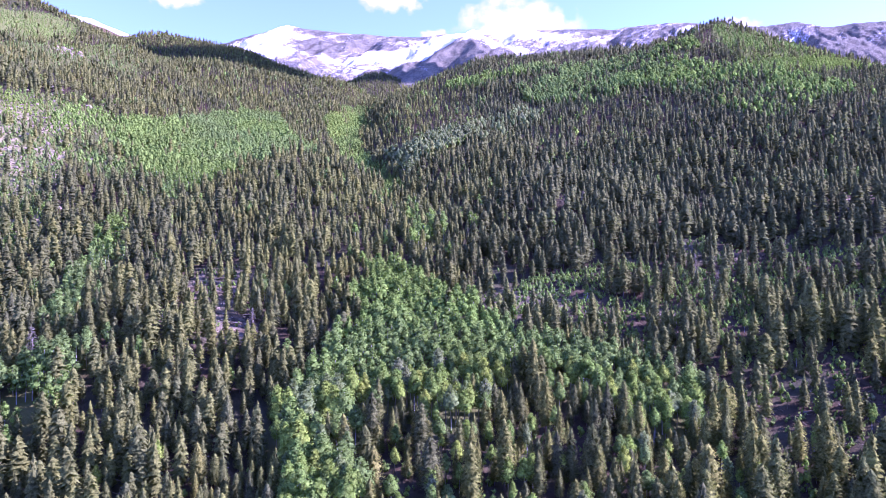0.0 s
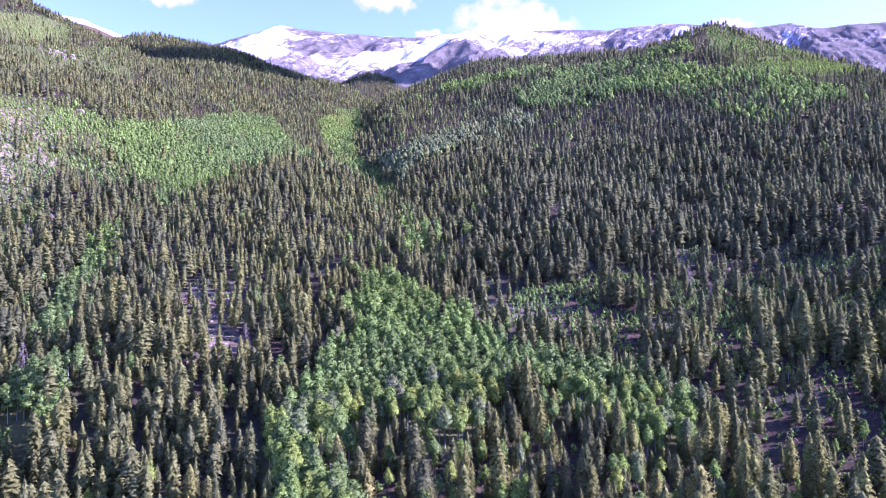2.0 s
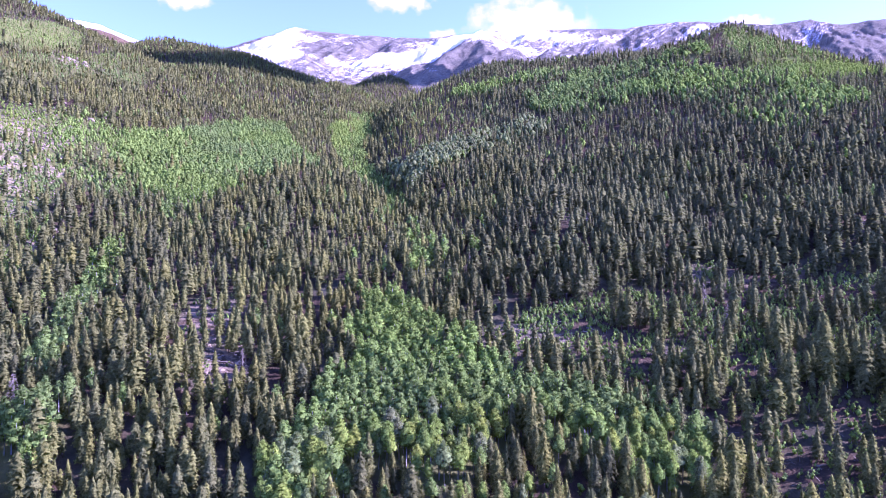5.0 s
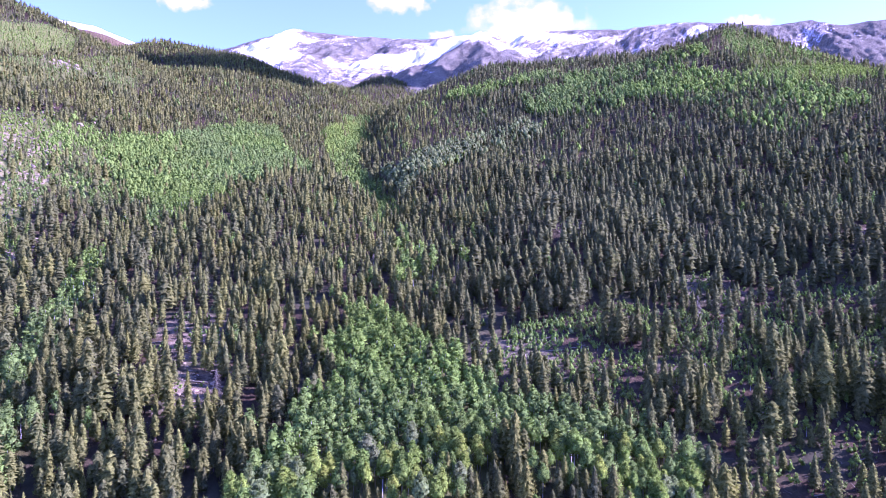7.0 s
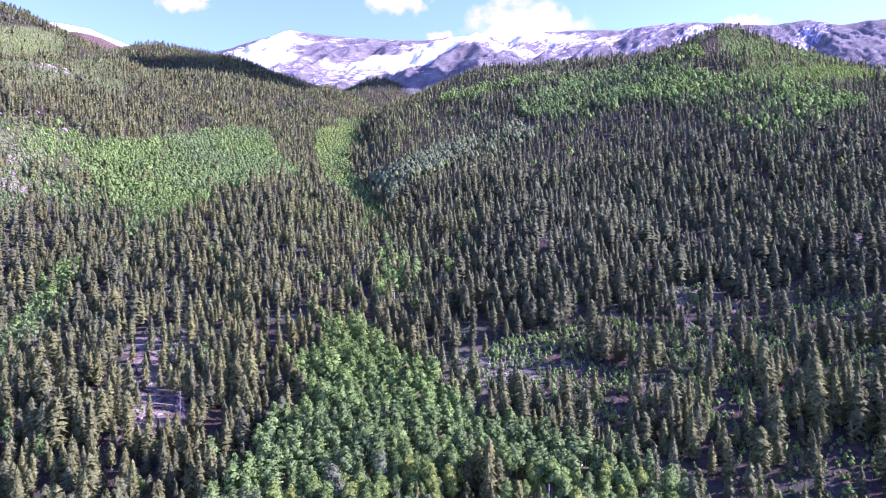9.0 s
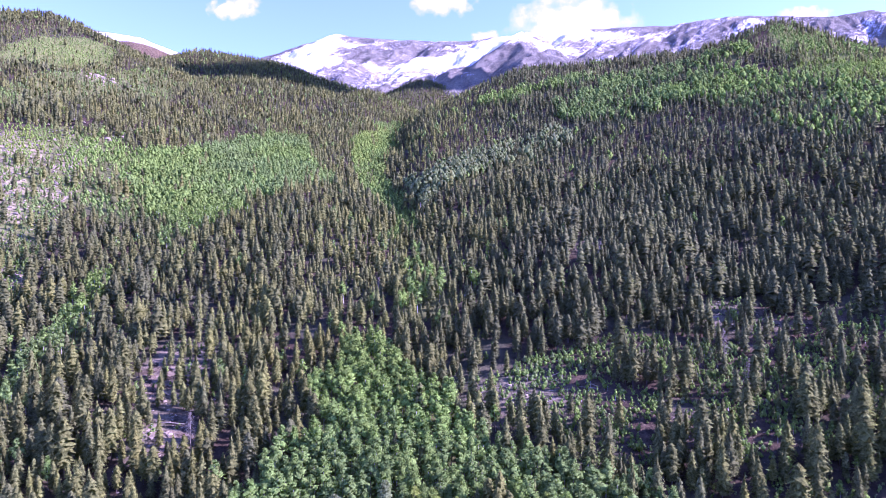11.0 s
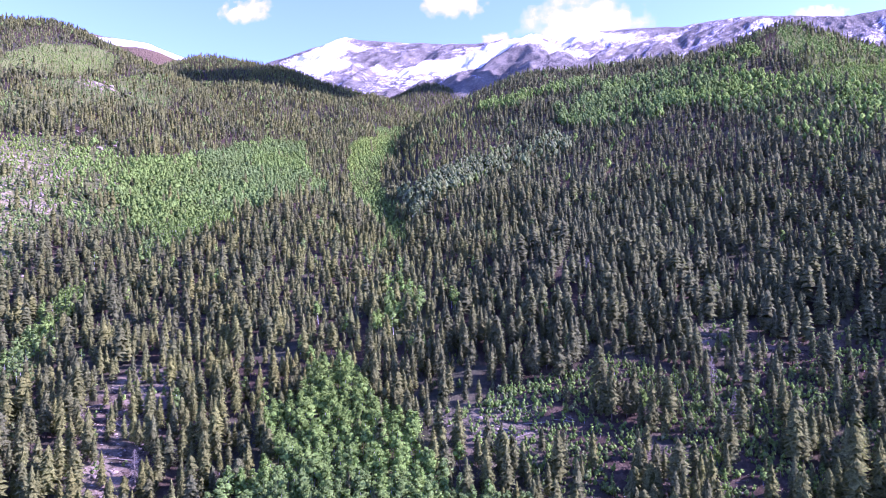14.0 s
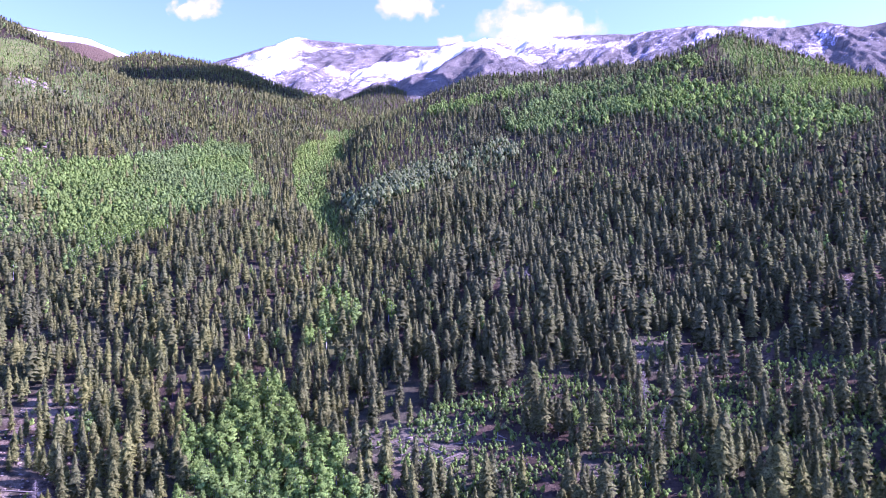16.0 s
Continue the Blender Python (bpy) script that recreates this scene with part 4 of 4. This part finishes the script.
# ---- boulders, fallen logs and dead trees ----
def boulder(seed):
    rng = np.random.default_rng(seed)
    bm = bmesh.new()
    bmesh.ops.create_icosphere(bm, subdivisions=2, radius=1.0)
    cuts = rng.normal(0, 1, (7, 3))
    cuts /= np.linalg.norm(cuts, axis=1, keepdims=True)
    for v in bm.verts:
        for c, d in zip(cuts, (0.55, 0.6, 0.62, 0.7, 0.66, 0.74, 0.6)):
            over = v.co.dot(Vector(c)) - d
            if over > 0:
                v.co -= Vector(c) * over * 0.9
        v.co += Vector(rng.normal(0, 0.025, 3))
        v.co.z *= 0.72
    me = bpy.data.meshes.new("boulder")
    bm.to_mesh(me)
    bm.free()
    me.materials.append(M_STONE)
    return me


BOULDERS = [boulder(k) for k in range(6)]
rng = np.random.default_rng(31)


def strew(cx, cy, wx, wy, count, small, large, label, group):
    for k in range(count):
        px, py = cx + rng.normal(0, wx), cy + rng.normal(0, wy)
        s = small + (large - small) * rng.uniform() ** 2
        ob = new("boulder", BOULDERS[int(rng.integers(0, 6))])
        ob.matrix_world = pose(px, py, float(ground(px, py)) + 0.18 * s, rng.uniform(-12, 12), rng.uniform(-12, 12), rng.uniform(0, 360)) @ Matrix.Diagonal((s, s * rng.uniform(0.7, 1.2), s * rng.uniform(0.6, 1.0), 1))
        tagged(ob, label, "boulder", group)


strew(-495, 866, 12, 12, 26, 1.2, 4.5, "pale weathered granite boulder on the upper slope", "outcrop on the left hill")
strew(-375, 672, 26, 20, 46, 1.2, 4.0, "pale pinkish boulder on the rocky slope", "boulders of the rocky slope")
strew(-330, 560, 32, 45, 46, 1.0, 3.2, "pale pinkish boulder on the rocky slope", "boulders of the rocky slope")
strew(-260, 420, 18, 40, 24, 0.8, 2.4, "pale pinkish boulder on the rocky slope", "boulders of the rocky slope")
strew(85, 410, 4, 4, 9, 0.8, 2.6, "grey boulder in a small forest clearing", "boulders in the clearings")
strew(243, 383, 7, 4, 12, 0.8, 2.8, "grey boulder in a small forest clearing", "boulders in the clearings")
strew(38, 287, 5, 3, 10, 0.5, 1.5, "grey boulder among fallen timber", "boulders in the clearings")
strew(96, 268, 5, 4, 8, 0.4, 1.3, "grey boulder in a small forest clearing", "boulders in the clearings")
strew(-92, 285, 9, 16, 20, 0.4, 1.5, "pale boulder on open stony ground", "boulders in the clearings")
strew(-85, 258, 6, 8, 10, 0.4, 1.5, "pale boulder on open stony ground", "boulders in the clearings")


def lying(path, radii, sides, seed):
    """A stem along x: rings stand across it."""
    path = np.asarray(path, float)
    a = np.arange(sides) * 2 * math.pi / sides
    ring = np.stack([0 * a, np.cos(a), np.sin(a)], -1)
    v = np.concatenate([p + q * ring for p, q in zip(path, radii)])
    f = [(k * sides + s, k * sides + (s + 1) % sides, (k + 1) * sides + (s + 1) % sides, (k + 1) * sides + s) for k in range(len(path) - 1) for s in range(sides)]
    me = mesh_of("stem", v, f, [M_GREY_WOOD])
    return me


def fallen_log(px, py, length, angle, seed):
    r = np.random.default_rng(seed)
    base = new("fallen_log")
    tagged(base, "bleached grey fallen log on the open slope", "fallen log", "fallen logs on the slope")
    dx, dy = math.cos(angle) * length / 2, math.sin(angle) * length / 2
    za, zb = float(ground(px - dx, py - dy)), float(ground(px + dx, py + dy))
    tilt = math.degrees(math.atan2(zb - za, length))
    base.matrix_world = pose(px, py, max(0.5 * (za + zb), float(ground(px, py))) + 0.18, 0, -tilt, math.degrees(angle))
    b = r.uniform(-0.15, 0.15, 4)
    stem = new("stem", lying([(-length / 2, 0, 0), (-length / 6, b[0], b[1]), (length / 5, b[2], 0.05), (length / 2, 0, 0.05)], (0.24, 0.21, 0.15, 0.06), 7, seed))
    stem.parent = base
    for k in range(5):
        x0 = r.uniform(-0.1, 0.45) * length
        v, f = tube([(x0, 0, 0), (x0 + r.uniform(0.1, 0.5), r.uniform(-0.5, 0.5), r.uniform(0.4, 1.1))], (0.05, 0.015), 3)
        snag = new("branch_stub", mesh_of("branch_stub", v, f, [M_GREY_WOOD]))
        snag.parent = base


for k in range(46):
    cx, cy, wx, wy = ((38, 287, 10, 5), (-92, 280, 12, 18), (-82, 172, 14, 8), (145, 345, 22, 10), (110, 262, 22, 12), (130, 215, 20, 14), (60, 300, 12, 10))[k % 7]
    fallen_log(cx + rng.normal(0, wx * 0.7), cy + rng.normal(0, wy * 0.7), rng.uniform(5, 11), rng.uniform(-0.6, 0.6) + (math.pi if k % 2 else 0), 300 + k)


def dead_conifer(seed):
    """A standing dead conifer: bleached trunk and bare drooping limbs."""
    r = np.random.default_rng(seed)
    base = new("dead_tree")
    tagged(base, "standing dead conifer with bare greyish-violet branches", "dead tree", "dead trees on the slope")
    v, f = tube([(0, 0, -0.03), (0.01, 0.005, 0.5), (0, 0, 1)], (0.016, 0.010, 0.002), 6)
    part("trunk", mesh_of("trunk", v, f, [M_GREY_WOOD]), base)
    pieces = []
    for k in range(110):
        h = 0.14 + 0.82 * k / 110
        a, reach_out = r.uniform(0, 6.28), 0.27 * (1.03 - h) ** 0.8 * r.uniform(0.6, 1.15) + 0.02
        p, o = np.array([0, 0, h]), np.array([math.cos(a), math.sin(a), 0])
        side = np.array([-o[1], o[0], 0])
        mid, tip = p + o * reach_out * 0.55 + (0, 0, 0.015), p + o * reach_out - (0, 0, 0.2 * reach_out)
        pieces.append((*tube([p, mid, tip], (0.008, 0.007, 0.003), 3), 0))
        for q in (-1, 1):
            end = mid + side * q * reach_out * r.uniform(0.2, 0.4) + o * 0.2 * reach_out
            pieces.append((*tube([mid, end], (0.006, 0.003), 3), 0))
    v, f, s = gather(pieces)
    part("bare_crown", mesh_of("bare_crown", v, f, [M_GREY_WOOD]), base, "bare bleached branches")
    return base


snags = [dead_conifer(k) for k in range(3)]
spots = [(-140, 222, 14), (123, 291, 15), (98, 266, 9)]
for k in range(7):
    spots.append((rng.uniform(-150, 150), rng.uniform(190, 400), rng.uniform(8, 13)))
for k, (px, py, h) in enumerate(spots):
    m = pose(px, py, float(ground(px, py)), 0, 0, 77 * k) @ Matrix.Diagonal((h, h, h, 1))
    ob = snags[k] if k < 3 else copy_thing(snags[k % 3], m)
    ob.matrix_basis = m


# deadfall and rubble that nobody could count
def scatter(outlines, count, seed, extra=()):
    """Places strewn over the outlines and round the extra spots."""
    r = np.random.default_rng(seed)
    px, py = [], []
    for outline, share in outlines:
        o = np.array(outline)
        n = int(count * share * 2)
        qx, qy = r.uniform(o[:, 0].min() - 5, o[:, 0].max() + 5, n), r.uniform(o[:, 1].min() - 5, o[:, 1].max() + 5, n)
        m = inside(qx, qy, outline)
        px.append(qx[m]), py.append(qy[m])
    for cx, cy, wx, wy, n in extra:
        px.append(r.normal(cx, wx, n)), py.append(r.normal(cy, wy, n))
    return np.concatenate(px), np.concatenate(py), r


px, py, r = scatter(((OPEN_LEFT, 0.35), (OPEN_FRONT, 0.3), (BENCH_RIGHT, 0.35)), 700, 41, ((38, 287, 12, 7, 120), (96, 266, 14, 9, 120), (140, 300, 30, 30, 260), (130, 215, 25, 16, 160), (85, 410, 8, 8, 60), (243, 384, 10, 8, 80)))
V, F, n = [], [], 0
for k in range(len(px)):
    long, a, z = r.uniform(1.2, 5.0), r.uniform(0, math.pi), r.uniform(0.05, 0.35)
    ex, ey = px[k] + long * math.cos(a), py[k] + long * math.sin(a) * 0.5
    v, f = tube([(px[k], py[k], float(ground(px[k], py[k])) + z), (ex, ey, float(ground(ex, ey)) + 0.1)], (r.uniform(0.05, 0.13), 0.03), 4)
    V.append(v), F.append(f + n)
    n += len(v)
tagged(new("deadfall", mesh_of("deadfall", np.concatenate(V), np.concatenate(F), [M_GREY_WOOD])), "bleached fallen branches littering the open ground", "deadfall", kind="stuff")

px, py, r = scatter(((ROCKY_SLOPE, 1.0),), 1400, 43, ((-495, 866, 13, 12, 110), (-90, 275, 12, 20, 260), (85, 410, 7, 7, 60), (243, 384, 10, 7, 90), (-80, 172, 14, 8, 120), (145, 350, 20, 8, 120)))
V, F, n = [], [], 0
for k in range(len(px)):
    s = r.uniform(0.25, 0.6) if py[k] < 450 and px[k] > -150 else r.uniform(0.5, 1.7)
    v = ICO_V * r.uniform(0.6, 1.15, (12, 1)) * (s * r.uniform(0.8, 1.5), s, s * 0.6)
    V.append(v + (px[k], py[k], float(ground(px[k], py[k])) + 0.1 * s)), F.append(ICO_F + n)
    n += 12
tagged(new("rubble", mesh_of("rubble", np.concatenate(V), np.concatenate(F), [M_STONE])), "pale pinkish rubble on the open slopes", "rubble", kind="stuff")
